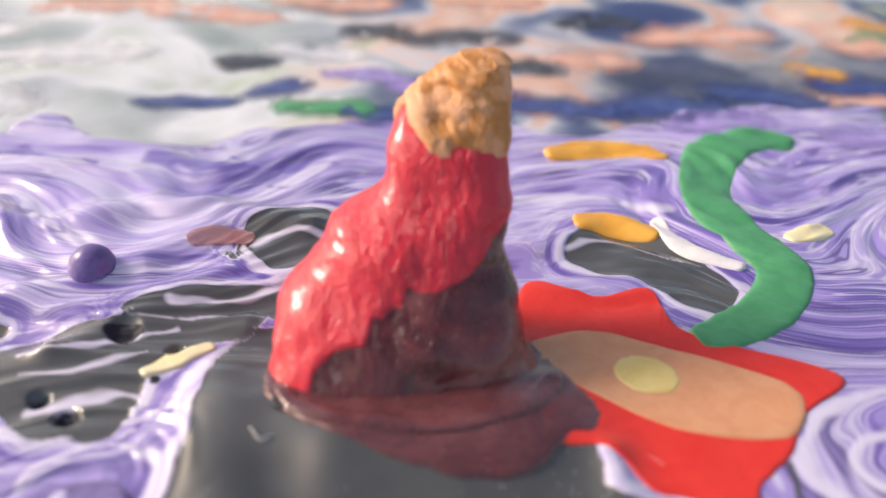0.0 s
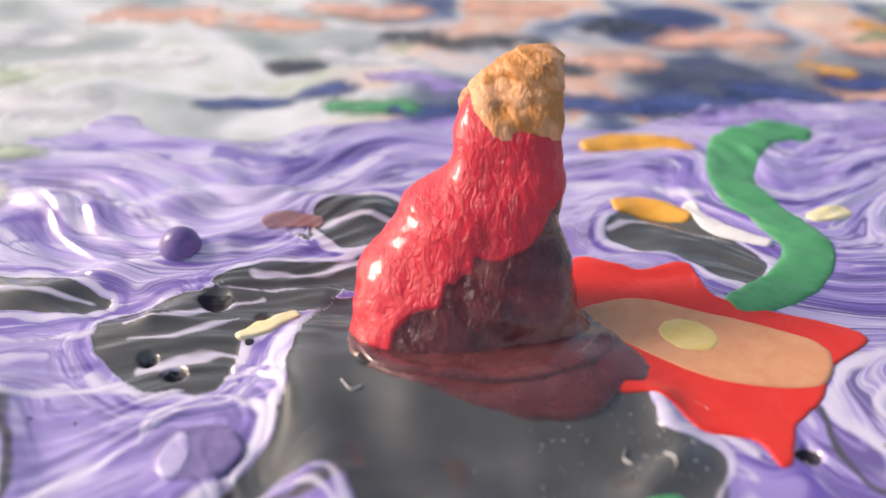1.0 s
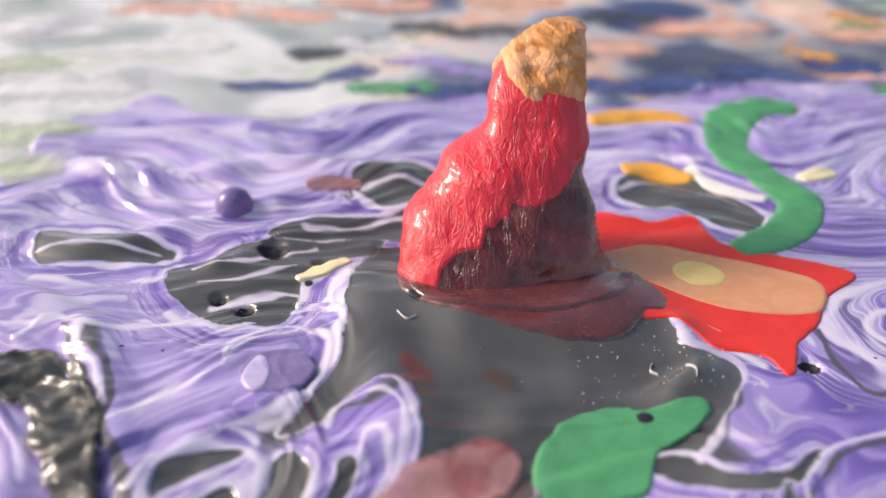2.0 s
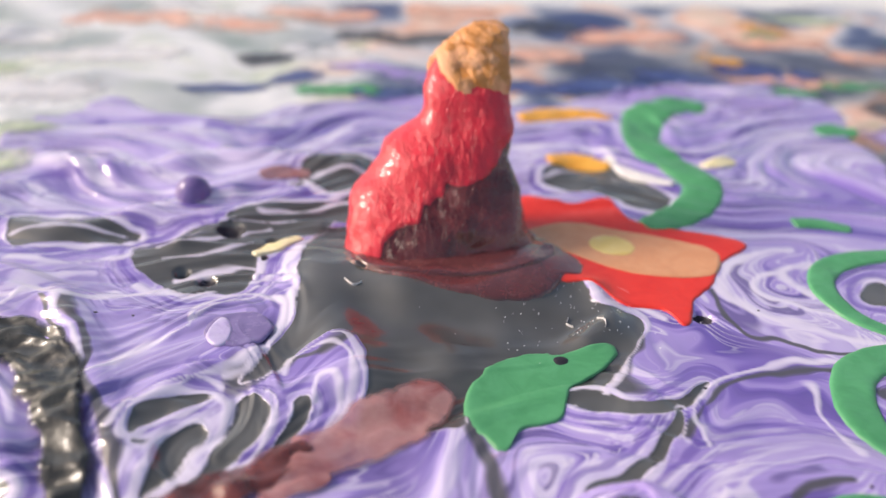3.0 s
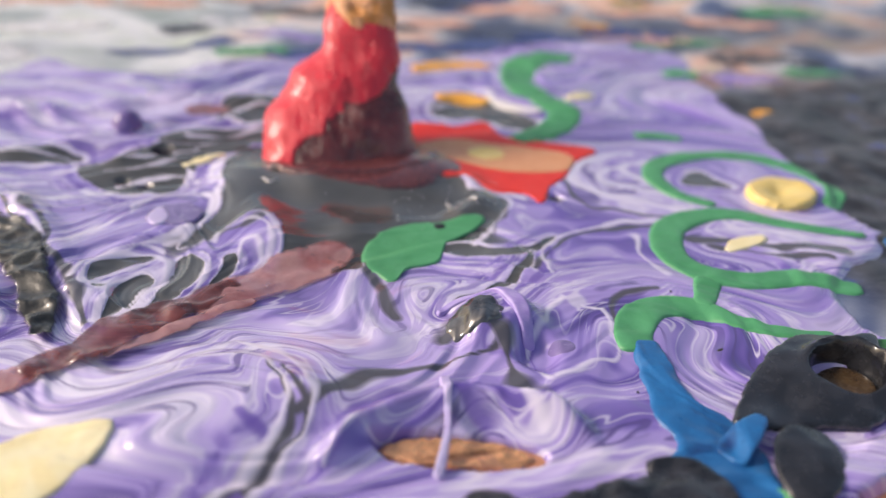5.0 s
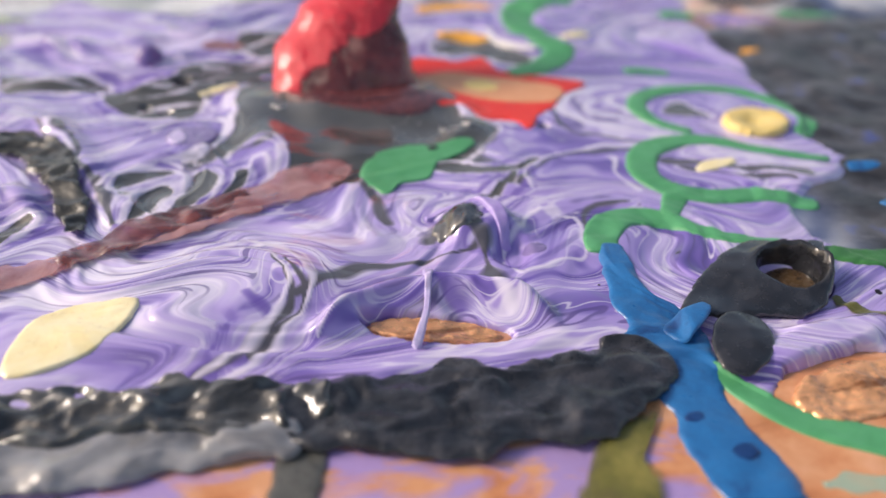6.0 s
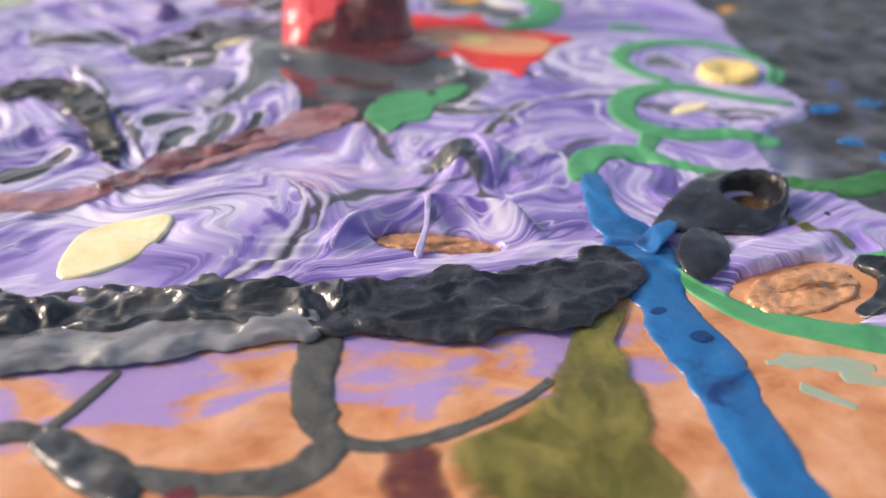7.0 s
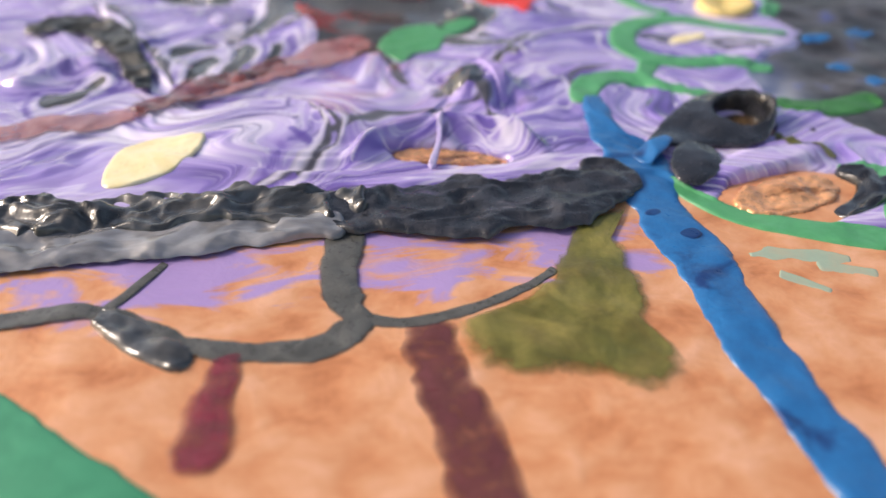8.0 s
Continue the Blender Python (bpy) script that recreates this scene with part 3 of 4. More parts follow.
TABLE = paint("white table", (0.80, 0.79, 0.77), (0.76, 0.75, 0.73), 0.45, 0.02, 300)


# ---- mesh helpers ----
def mesh_from(name, verts, quads, material, parent=None, tris=(), cover=None):
    me = bpy.data.meshes.new(name)
    verts = np.asarray(verts, np.float32)
    faces = list(map(tuple, np.asarray(quads).tolist())) + [tuple(t) for t in tris]
    me.from_pydata((verts * MM).tolist(), [], faces)
    me.polygons.foreach_set("use_smooth", [True] * len(me.polygons))
    me.materials.append(material)
    me.update()
    if cover is not None:
        me.attributes.new("cover", "FLOAT", "POINT").data.foreach_set("value", np.asarray(cover, np.float32).ravel())
    ob = new(name, me)
    ob.parent = parent
    return ob


def grid_quads(nu, nv, wrap=False):
    i, j = np.meshgrid(np.arange(nu - 1), np.arange(nv if wrap else nv - 1), indexing="ij")
    k = (j + 1) % nv
    return np.stack([i * nv + j, i * nv + k, (i + 1) * nv + k, (i + 1) * nv + j], -1).reshape(-1, 4)


def calm_z(x, y):
    """The lie of the paint with its fine folds levelled, as thick dabs take it."""
    level = sum(top_z(x + i * 1.6, y + j * 1.6) for i in (-2, -1, 0, 1, 2) for j in (-2, -1, 0, 1, 2)) / 25
    return 0.06 + level + 0.6 * np.clip(top_z(x, y) - level, 0, 0.5)


def stroke(name, points, height, material, label, category="brush stroke", group="", seed=1, ragged=0.10, lumps=0.25, lump=2.5, cross=15, drape=top_z, parent=None, folded=False, firm=2.2, wave=3.4):
    """A brush stroke of thick paint along (x, y, width) places, lying on what is below."""
    length = np.sum(np.hypot(*np.diff(np.asarray(points, float)[:, :2], axis=0).T))
    n = int(np.clip(length / 0.35, 24, 260))
    c = spline(points, n)
    way = np.gradient(c[:, :2], axis=0)
    way /= np.linalg.norm(way, axis=1)[:, None] + 1e-9
    side = np.stack([-way[:, 1], way[:, 0]], 1)
    along = np.linspace(0, length, n)
    end = np.minimum(along, length - along) / (np.mean(c[:, 2]) * 0.5)
    tip = np.sqrt(np.clip(1 - (1 - np.clip(end, 0, 1)) ** 2, 0.002, 1))
    u = np.linspace(-1, 1, cross)
    u = np.sign(u) * np.abs(u) ** 0.6
    left = c[:, 2] * tip * (1 + ragged * 1.6 * fnoise(along / wave, along * 0 + seed + 0.4, seed, 4))
    right = c[:, 2] * tip * (1 + ragged * 1.6 * fnoise(along / wave, along * 0 - seed + 0.4, seed + 5, 4))
    half = 0.5 * np.where(u[None, :] < 0, left[:, None], right[:, None])
    xy = c[:, None, :2] + side[:, None, :] * (u[None, :] * half)[..., None]
    x, y = xy[..., 0], xy[..., 1]
    dome = np.sqrt(np.clip(1 - np.abs(u) ** 6, 0, 1))[None, :] * np.clip(end * 2.5, 0, 1)[:, None] ** 0.5
    bumps = fnoise(x / lump, y / lump, seed + 9, 2)
    if folded:
        wx, wy = x + 2.5 * fnoise(x / 7, y / 5, seed + 13, 2), y + 1.6 * fnoise(x / 6, y / 6, seed + 14, 2)
        bumps = 0.7 * fnoise(wx / lump, wy / lump * 1.3, seed + 9, 3) + 0.35 - 1.1 * np.abs(fnoise(wx / lump * 0.6, wy / lump * 1.2, seed + 12, 2))
    z = drape(x, y) + height * dome * (1 + lumps * 2 * bumps) - 0.18 * (1 - dome)
    return_ob = mesh_from(name, np.stack([x, y, z], -1).reshape(-1, 3), grid_quads(n, cross), material, parent, (), np.clip((1 - np.abs(u))[None, :] * firm, 0, 1) * np.clip(end, 0, 1)[:, None])
    return tagged(return_ob, label, category, group) if parent is None else tagged(return_ob, label)


def patch(name, outline, height, material, label, category="paint patch", group="", seed=1, ragged=0.25, lumps=0.2, lump=4.0, n=132, drape=top_z, parent=None, dent=0.0, inner=8):
    """A flat pool of paint with a rounded rim, spread inside an outline."""
    o = spline(outline, n, closed=True)
    middle = o.mean(axis=0)
    a = np.arange(n)
    out = o - middle
    reach = np.linalg.norm(out, axis=1)[:, None]
    o = o + out / reach * (ragged * fnoise(a / 4.0, a * 0.0 + seed, seed, 3))[:, None]
    rings = np.array([*np.linspace(0.02, 0.82, inner), 0.87, 0.915, 0.95, 0.975, 0.99, 1.0])
    xy = middle + (o - middle)[None] * rings[:, None, None]
    x, y = xy[..., 0], xy[..., 1]
    size = reach.mean()
    rim = np.clip((1 - rings) * size / 0.5, 0, 1)[:, None]
    dome = np.sqrt(1 - (1 - rim) ** 2)
    z = drape(x, y) + height * dome * (1 + lumps * 2 * fnoise(x / lump, y / lump, seed + 4, 3)) - 0.2 * (1 - dome)
    z = z - dent * np.exp(-(rings[:, None] / 0.35) ** 2)
    ob = mesh_from(name, np.stack([x, y, z], -1).reshape(-1, 3), grid_quads(len(rings), n, True), material, parent, [tuple(range(n))[::-1]], np.clip((1 - rings) / 0.3, 0, 1)[:, None] + 0 * x)
    return tagged(ob, label, category, group) if parent is None else tagged(ob, label)


def oval(cx, cy, rx, ry, turn=0.0, n=10):
    c, s = math.cos(radians(turn)), math.sin(radians(turn))
    return [(cx + rx * math.cos(k) * c - ry * math.sin(k) * s, cy + rx * math.cos(k) * s + ry * math.sin(k) * c) for k in np.linspace(0, 2 * math.pi, n, endpoint=False)]


def sheet(name, x0, x1, y0, y1, pitch, height, material, tints, drags=None):
    nx, ny = int((x1 - x0) / pitch) + 1, int((y1 - y0) / pitch) + 1
    x, y = np.meshgrid(np.linspace(x0, x1, nx), np.linspace(y0, y1, ny), indexing="ij")
    z = height(x, y)
    quads = grid_quads(nx, ny)[:, ::-1]
    seen = (z.ravel()[quads] > -3.9).any(axis=1)
    verts = np.stack([x, y, z], -1).reshape(-1, 3)
    used = np.zeros(len(verts), bool)
    used[quads[seen].ravel()] = True
    number = np.cumsum(used) - 1
    quads = number[quads[seen]]
    me = bpy.data.meshes.new(name)
    me.vertices.add(int(used.sum()))
    me.vertices.foreach_set("co", (verts[used] * MM).astype(np.float32).ravel())
    me.loops.add(quads.size)
    me.loops.foreach_set("vertex_index", quads.ravel().astype(np.int32))
    me.polygons.add(len(quads))
    me.polygons.foreach_set("loop_start", np.arange(0, quads.size, 4, dtype=np.int32))
    me.polygons.foreach_set("use_smooth", np.ones(len(quads), bool))
    me.update(calc_edges=True)
    me.validate()
    u, v = flow(x, y)
    v = 42 + (v - 42) * (1 - 0.42 * splat(x, y, -30, 40, 26, 28))  # broader bands where the pour is thick
    for k in range(18):  # wet paint has no sharp kinks
        for a in (u, v):
            a[1:-1, 1:-1] = 0.5 * a[1:-1, 1:-1] + 0.125 * (a[:-2, 1:-1] + a[2:, 1:-1] + a[1:-1, :-2] + a[1:-1, 2:])
    f = me.attributes.new("flow", "FLOAT_VECTOR", "POINT")
    f.data.foreach_set("vector", np.stack([u, v, u * 0], -1).reshape(-1, 3)[used].astype(np.float32).ravel())
    t = me.attributes.new("tint", "FLOAT_COLOR", "POINT")
    t.data.foreach_set("color", np.stack(tints(x, y), -1).reshape(-1, 4)[used].astype(np.float32).ravel())
    if drags is not None:
        me.attributes.new("drag", "FLOAT", "POINT").data.foreach_set("value", drags(x, y).ravel()[used].astype(np.float32))
    me.materials.append(material)
    return new(name, me)


# ---- the painting's ground and the poured pool ----
def ground_tints(x, y):
    wob = 6 * fnoise(x / 20, y / 20, 31, 3)
    orange = step(2, -4, y + 0.3 * wob + 0.7 * np.maximum(x - 42, 0)) * step(70, 58, x + 0.3 * wob)
    slate = np.maximum(step(48, 58, x + wob * 0.4) * step(100, 80, y + wob), step(18, 30, x) * step(100, 108, y + wob) * step(150, 125, y + wob) * 0.6)
    pale = step(0, -30, x + 2 * wob)
    smear = step(-17, -21, y) * step(-34, -27, y + 0.15 * x * (x > 0)) * step(24, 19, x) * step(-60, -40, x)
    return orange, slate, pale, (0.53 + 0.08 * step(-10, -25, x)) * smear


def trails(x, y, curves):
    """Lines dragged through the wet paint: up to 1 along each curve, thinning and fading, 0 beside it."""
    out = np.zeros_like(x)
    wx, wy = x + 0.9 * fnoise(x / 4, y / 4, 56, 2), y + 0.9 * fnoise(x / 4, y / 4, 57, 2)
    thin = np.clip(0.75 + 0.9 * fnoise(x / 5, y / 5, 58, 2), 0.15, 1.4)
    for width, points in curves:
        box, along, d = near_curve(wx, wy, points, 4.0)
        if box.any():
            out[box] = np.maximum(out[box], step(1.3, 0.1, d / (width * thin[box])))
    return out


def pool_tints(x, y):
    wx, wy = x + 2.2 * fnoise(x / 7, y / 7, 51, 2), y + 2.2 * fnoise(x / 7, y / 7, 52, 2)
    grey = 0.06 + 0.20 * splat(x, y, -30, 40, 26, 28)
    for cx, cy, rx, ry, turn, w in [
        (-3, 50, 13, 9, 0, 1.6), (-30, 55, 9, 6, 10, 0.5), (-46, 59, 14, 4, 0, 0.35), (8, 11, 5, 4, 0, 0.45), (-10, 72, 12, 5, 0, 0.5), (-52, 76, 12, 4, 10, 0.34), (-20, 92, 14, 4, 5, 0.34),
    ]:
        grey = np.maximum(grey, w * splat(wx, wy, cx, cy, rx, ry, turn))
    rims = trails(x, y, WHITE_TRAILS)
    sx, sy = x + 0.45 * fnoise(x / 3, y / 3, 53, 2), y + 0.45 * fnoise(x / 3, y / 3, 54, 2)
    thick = np.clip(0.25 + 0.9 * fnoise(x / 6, y / 6, 55, 2), -0.05, 1.0)
    outline = np.zeros_like(x)
    for points in GREY_SHAPES:
        box, along, d = inside(sx, sy, points)
        grey[box] = np.maximum(grey[box] * step(-2.5, -1.2, d) * (d > 0) + grey[box] * (d <= 0), step(-0.35, 0.35, d))
        ring = np.maximum(0, 0.95 * step(-0.5 - thick[box], -1.0 - thick[box], d) * step(-2.4 - thick[box], -1.5 - thick[box], d) * (points is not GREY_POOL[0]))
        outline[box] = np.maximum(outline[box], ring)
        rims[box] = np.maximum(rims[box] * (d < 0.3), 0.9 * step(0.0, -0.25, d) * step(-0.3 - 1.6 * thick[box], -0.2 - thick[box], d))
    rims = np.maximum(rims, trails(x, y, WHITE_INNER))
    grey = grey * (1 - splat(x, y, -34.5, 69.5, 3.4, 3))
    deep = 0.25 + 0.7 * splat(x, y, -34.5, 69.5, 3.4, 3) + 0.5 * splat(x, y, 45, 30, 30, 40) + 0.6 * splat(x, y, -10, -3, 30, 6)
    # Paler paint, plus sky sheen painted in at the front left and back left.
    pale = 0.25 + 0.2 * splat(x, y, -35, 40, 18, 16) + 0.35 * splat(x, y, -40, 82, 30, 18) + 0.75 * splat(x, y, -30, 6, 20, 12) + 0.4 * splat(x, y, 0, 16, 14, 9)
    deep = np.maximum(np.minimum(deep, 0.75), np.maximum(trails(x, y, DEEP_TRAILS), outline))
    return np.clip(grey, 0, 1), np.clip(deep, 0, 1), np.clip(pale, 0, 1), rims


table = mesh_from("tabletop", [(-260, -220, -16), (280, -220, -16), (280, 330, -16), (-260, 330, -16), (-260, -220, -40), (280, -220, -40), (280, 330, -40), (-260, 330, -40)],
                  [(0, 1, 2, 3), (7, 6, 5, 4), (0, 4, 5, 1), (1, 5, 6, 2), (2, 6, 7, 3), (3, 7, 4, 0)], TABLE)
table.data.polygons.foreach_set("use_smooth", [False] * 6)
tagged(table, "white painted tabletop under the painting", "table", kind="structure")
panel = mesh_from("canvas_panel", [(-170, -130, -4.2), (190, -130, -4.2), (190, 172, -4.2), (-170, 172, -4.2), (-170, -130, -16), (190, -130, -16), (190, 172, -16), (-170, 172, -16)],
                  [(0, 1, 2, 3), (7, 6, 5, 4), (0, 4, 5, 1), (1, 5, 6, 2), (2, 6, 7, 3), (3, 7, 4, 0)], TABLE)
panel.data.polygons.foreach_set("use_smooth", [False] * 6)
tagged(panel, "white primed canvas panel lying on the table", "canvas", kind="structure")
ground = sheet("ground", -169, 189, -129, 171, 0.9, ground_z, LAYERS, ground_tints)
tagged(ground, "dried copper, slate and mixed paint layers of the canvas", "painting", kind="structure")
pour = sheet("paint_pool", -84, 76, -32, 118, 0.23, pool_z, MARBLE, pool_tints, lambda x, y: trails(x, y, DARK_TRAILS))
tagged(pour, "glossy marbled pour of violet, white and grey acrylic", "painting", kind="structure")


# ---- the painted peak ----
def painted_peak():
    peak = new("painted_peak")
    peak.location = (-0.002, 0.056, 0)
    tagged(peak, "crooked peak of dried paint, red over maroon with ochre tip", "paint peak")
    # height, left and right edge, depth
    form = [(-2.5, -15.0, 10.4, 8.2), (0, -14.2, 9.2, 7.6), (4, -13.7, 7.6, 6.6), (6, -13.2, 7.1, 6.0), (8.8, -10.6, 6.4, 5.2), (11.3, -8.4, 5.8, 4.4),
            (13.9, -5.0, 5.8, 3.8), (16.8, -4.4, 5.7, 3.2), (19.3, -3.0, 5.4, 2.6), (21.4, -0.8, 5.4, 1.8), (22.8, 1.7, 5.3, 1.1), (23.4, 2.8, 4.9, 0.5)]
    nu, nv = 190, 300
    f = spline(form, nu)
    a = np.linspace(0, 2 * math.pi, nv, endpoint=False)
    z0 = f[:, 0][:, None]
    cx, rx = (f[:, 1] + f[:, 2])[:, None] / 2, (f[:, 2] - f[:, 1])[:, None] / 2
    ca, sa = np.cos(a)[None], np.sin(a)[None]
    x = cx + rx * np.sign(ca) * np.abs(ca) ** 0.9
    y = 56 + 0.65 * z0 + f[:, 3][:, None] * np.sign(sa) * np.abs(sa) ** 0.85
    z = z0 + 0 * x
    # lumps pushed outwards
    big = fnoise(x / 5.0 + 3, z / 4.2 + y / 9, 61, 2)
    small = fnoise(x / 1.7, z / 1.7 + y / 4, 62, 3)
    push = (0.75 * big + 0.10 * small) * np.clip(rx / 6, 0.35, 1)
    push = push - 1.4 * np.exp(-(((x - 0.5) / 6) ** 2 + ((z - 1.2) / 2.4) ** 2)) * (sa < 0)  # hollow low in front
    x, y = x + ca * push, y + sa * push
    wave = 0.75 * fnoise(x / 2.4, z / 2.0, 63, 4)
    coat = np.interp(x, [-13, -10.6, -10.0, -8.6, -5.8, -5.3, -2.7, -2.5, 0.8, 2.7, 4.1, 5.4, 8], [-3, 0.9, 3.1, 4.5, 5.4, 6.6, 7.2, 8.3, 8.6, 9.3, 10.5, 11.6, 12.5])
    coat = np.where(sa > 0.3, coat * 0.8, coat)
    b_red = z - coat - wave
    # islands of red left inside the glaze
    b_red = np.maximum(b_red, 0.5 - np.hypot((x + 2.4) / 0.7, (z - 3.6) / 1.0) + 1.2 * small)
    t_line = np.interp(x, [-3.2, -2.5, -1.6, -0.8, 2.5, 4.5, 5.8], [22.5, 19.0, 17.8, 17.2, 17.3, 17.0, 16.2])
    b_red = np.where(z > 22, -2, b_red)
    b_tip = np.where(sa > 0.1, z - 18.0, z - t_line) - 0.35 * wave
    b_red = np.where(b_tip > 0.5, -2, b_red)
    nx, ny = ca * 0.9, sa * 0.9

    def shell(name, field, thick, material, label, extra=None):
        lift = np.clip(field * 0.5, -0.25, thick) if field is not None else 0 * x
        if extra is not None:
            lift = np.where(field > 0.5, np.maximum(lift + extra, 0.06), lift + extra)
        v = np.stack([x + nx * lift + 2, y + ny * lift - 56, z + 0.15 * lift], -1).reshape(-1, 3)
        q = grid_quads(nu, nv, True)
        caps = [tuple(range((nu - 1) * nv, nu * nv))]
        if field is not None:
            q = q[(field.ravel()[q] > -0.55).any(axis=1)]
            if name != "tip":
                caps = []
        keep = np.unique(np.concatenate([q.ravel(), np.asarray(caps, int).ravel()])) if caps else np.unique(q)
        number = np.full(len(v), -1)
        number[keep] = np.arange(len(keep))
        ob = mesh_from(name, v[keep], number[q], material, peak, [tuple(number[list(c)].tolist()) for c in caps])
        return tagged(ob, label)

    crackle = 0.16 * fnoise(x / 0.6 + z / 3, z / 1.1, 66, 3)
    shell("core", None, 0, MAROON, "dark glossy maroon glaze")
    shell("red_coat", b_red, 0.22, RED, "wrinkled glossy red coat", 0.5 * crackle)
    facet = 0.35 - 0.9 * np.abs(fnoise(x / 2.6, z / 2.0 + x / 4, 67, 3)) - 1.5 * np.exp(-(((x - 0.3) / 1.1) ** 2 + ((z - 21.0) / 0.8) ** 2)) - 1.2 * np.exp(-(((x - 0.1) / 0.9) ** 2 + ((z - 19.2) / 0.7) ** 2))
    shell("tip", b_tip, 0.75, TIP, "rough ochre tip", facet)
    rim = stroke("foot_rim", [(-13.2, 52.6, 1.0), (-11.4, 49.8, 1.6), (-7, 48.0, 1.8), (-1, 47.4, 1.8), (4, 48.2, 1.8), (7.4, 50.0, 2.0), (9.6, 52.6, 2.2), (10.2, 54.6, 1.4)], 0.4, SKIRT, "rolled maroon rim",
                 seed=69, ragged=0.15, lumps=0.3, lump=3.0, drape=lambda x, y: top_z(x, y) + 0.2, parent=peak)
    rim.matrix_parent_inverse = Matrix.Translation(-peak.location)
    return peak


painted_peak()

patch("maroon_skirt", [(-14.5, 56), (-14.2, 52.5), (-13.0, 50), (-8.8, 46.8), (-2.6, 44.4), (2.2, 42.8), (7.4, 43.9), (10.5, 47.2), (13.2, 48.8), (13.5, 51.5), (11.8, 54.6), (8.1, 60), (-3, 63), (-12, 61)],
      0.16, SKIRT, "thin translucent maroon glaze round the foot of the peak", seed=71, ragged=0.5, drape=lambda x, y: top_z(x, y) + 0.16)
# ---- the flower beside the peak ----
flower = tagged(new("painted_flower"), "flat red painted flower with tan and yellow centre", "painted flower")
flower.location = (0, 0, 0)
patch("petals", [(9, 69), (13, 68.3), (16.2, 67.0), (21.7, 68.4), (22.9, 62.6), (27.1, 60.0), (36.4, 55.8), (31.2, 51.0), (28.2, 46.2), (25.2, 43.6), (23.6, 40.2), (22.0, 38.6), (20.8, 41.6), (16.3, 43.0), (13.3, 46.5), (8.9, 47.6), (7, 58)],
      0.16, BRIGHT_RED, "bright red pointed petals", seed=72, parent=flower, ragged=0.25, drape=lambda x, y: top_z(x, y) + 0.06)
heart = patch("heart", [(8.5, 58.7), (10.0, 60.3), (15.4, 61.2), (22.3, 58.8), (28.2, 56.3), (31.3, 54.2), (31.5, 51.5), (28.9, 48.3), (23.8, 48.2), (19.0, 49.4), (14.0, 52.3), (10.4, 55.0)],
      0.10, TAN, "flat tan oval heart", seed=73, parent=flower, ragged=0.1, drape=lambda x, y: top_z(x, y) + 0.23)
patch("eye", oval(18.6, 55.4, 3.0, 2.5, -15), 0.10, YELLOW, "pale yellow dot", seed=74, parent=heart, ragged=0.12, drape=lambda x, y: top_z(x, y) + 0.34)

# ---- green strokes ----
stroke("green_stroke", [(48.5, 101, 4), (44, 102.5, 6), (37.5, 99, 7.5), (33.6, 91, 7), (32.6, 83.4, 6.5), (34.6, 77.0, 6.2), (36.5, 71.5, 6.2), (33.6, 66.0, 5.8), (28.5, 62.2, 5), (24.2, 60.6, 3.6)],
       0.3, GREEN, "curling matt green brush stroke over violet paint", group="green strokes", seed=75, ragged=0.06)
leaf = patch("green_leaf", [(-3.6, 26.7), (-1.9, 31.0), (0.7, 33.6), (5.0, 34.9), (7.2, 34.4), (12.3, 35.6), (13.2, 34.0), (10.6, 31.5), (7.2, 29.2), (5.5, 25.6), (1.3, 24.1), (-0.5, 21.5), (-2.4, 23.6)],
      0.16, GREEN, "green leaf shaped dab with a small hole, its inner shade a flat black disc", "painted leaf", seed=76, ragged=0.25, lumps=0.35, lump=5.0, inner=26, drape=calm_z)
# A black disc laid on the leaf paints the hole's dark inside.
patch("hole", oval(7.1, 33.3, 0.8, 0.72), 0.0, PIT_SHADE, "small hole, its inner shade a flat black disc", seed=131, ragged=0.06, n=36, parent=leaf, drape=lambda x, y: calm_z(x, y) + 0.31)
stroke("green_stroke", [(62.5, 33, 2.6), (66.6, 38.4, 3.2), (65.8, 45.2, 3.4), (61, 50.4, 3.6), (52.9, 52.0, 3.4), (45, 50, 3.6), (41.4, 45.4, 3.2), (42.2, 39.4, 2.6), (46.2, 35.2, 1.8)],
       0.3, GREEN, "green brush loop round a yellow blob", group="green strokes", seed=77, ragged=0.07)
stroke("green_stroke", [(62, 24.4, 1.6), (53.8, 28.5, 2.2), (46.7, 32.6, 3.2), (39.6, 31.8, 4.2), (35.6, 28.2, 4.4), (34.2, 23.0, 4.2), (36.2, 18.8, 4.0), (41, 16.8, 3.6), (46.6, 16.6, 3.6), (54, 13.6, 3.2)],
       0.3, GREEN, "green brush loop with one open end", group="green strokes", seed=78, ragged=0.08)
stroke("green_stroke", [(36.2, 18.0, 3.4), (34.2, 14.6, 2.8), (32.6, 12.2, 2.4)], 0.3, GREEN, "short green brush stroke joining two loops", group="green strokes", seed=79)
stroke("green_stroke", [(22.0, 5.0, 4.0), (22.6, 8.2, 4.2), (24.8, 11.4, 4.4), (28.4, 12.9, 4.0), (32.6, 11.6, 3.2), (35.4, 8.6, 2.6), (39, 6.4, 2.4), (44.6, 5.0, 2.4)],
       0.3, GREEN, "green brush arc running into blue", group="green strokes", seed=80, ragged=0.08)
stroke("green_stroke", [(25.6, -13.6, 1.6), (27.6, -17.8, 2.6), (31, -21.8, 3.4), (36, -24.8, 3.8), (42, -27.4, 4.2), (50, -30, 5)], 0.3, GREEN, "broad green brush stroke across the copper ground", group="green strokes", seed=81, ragged=0.06)
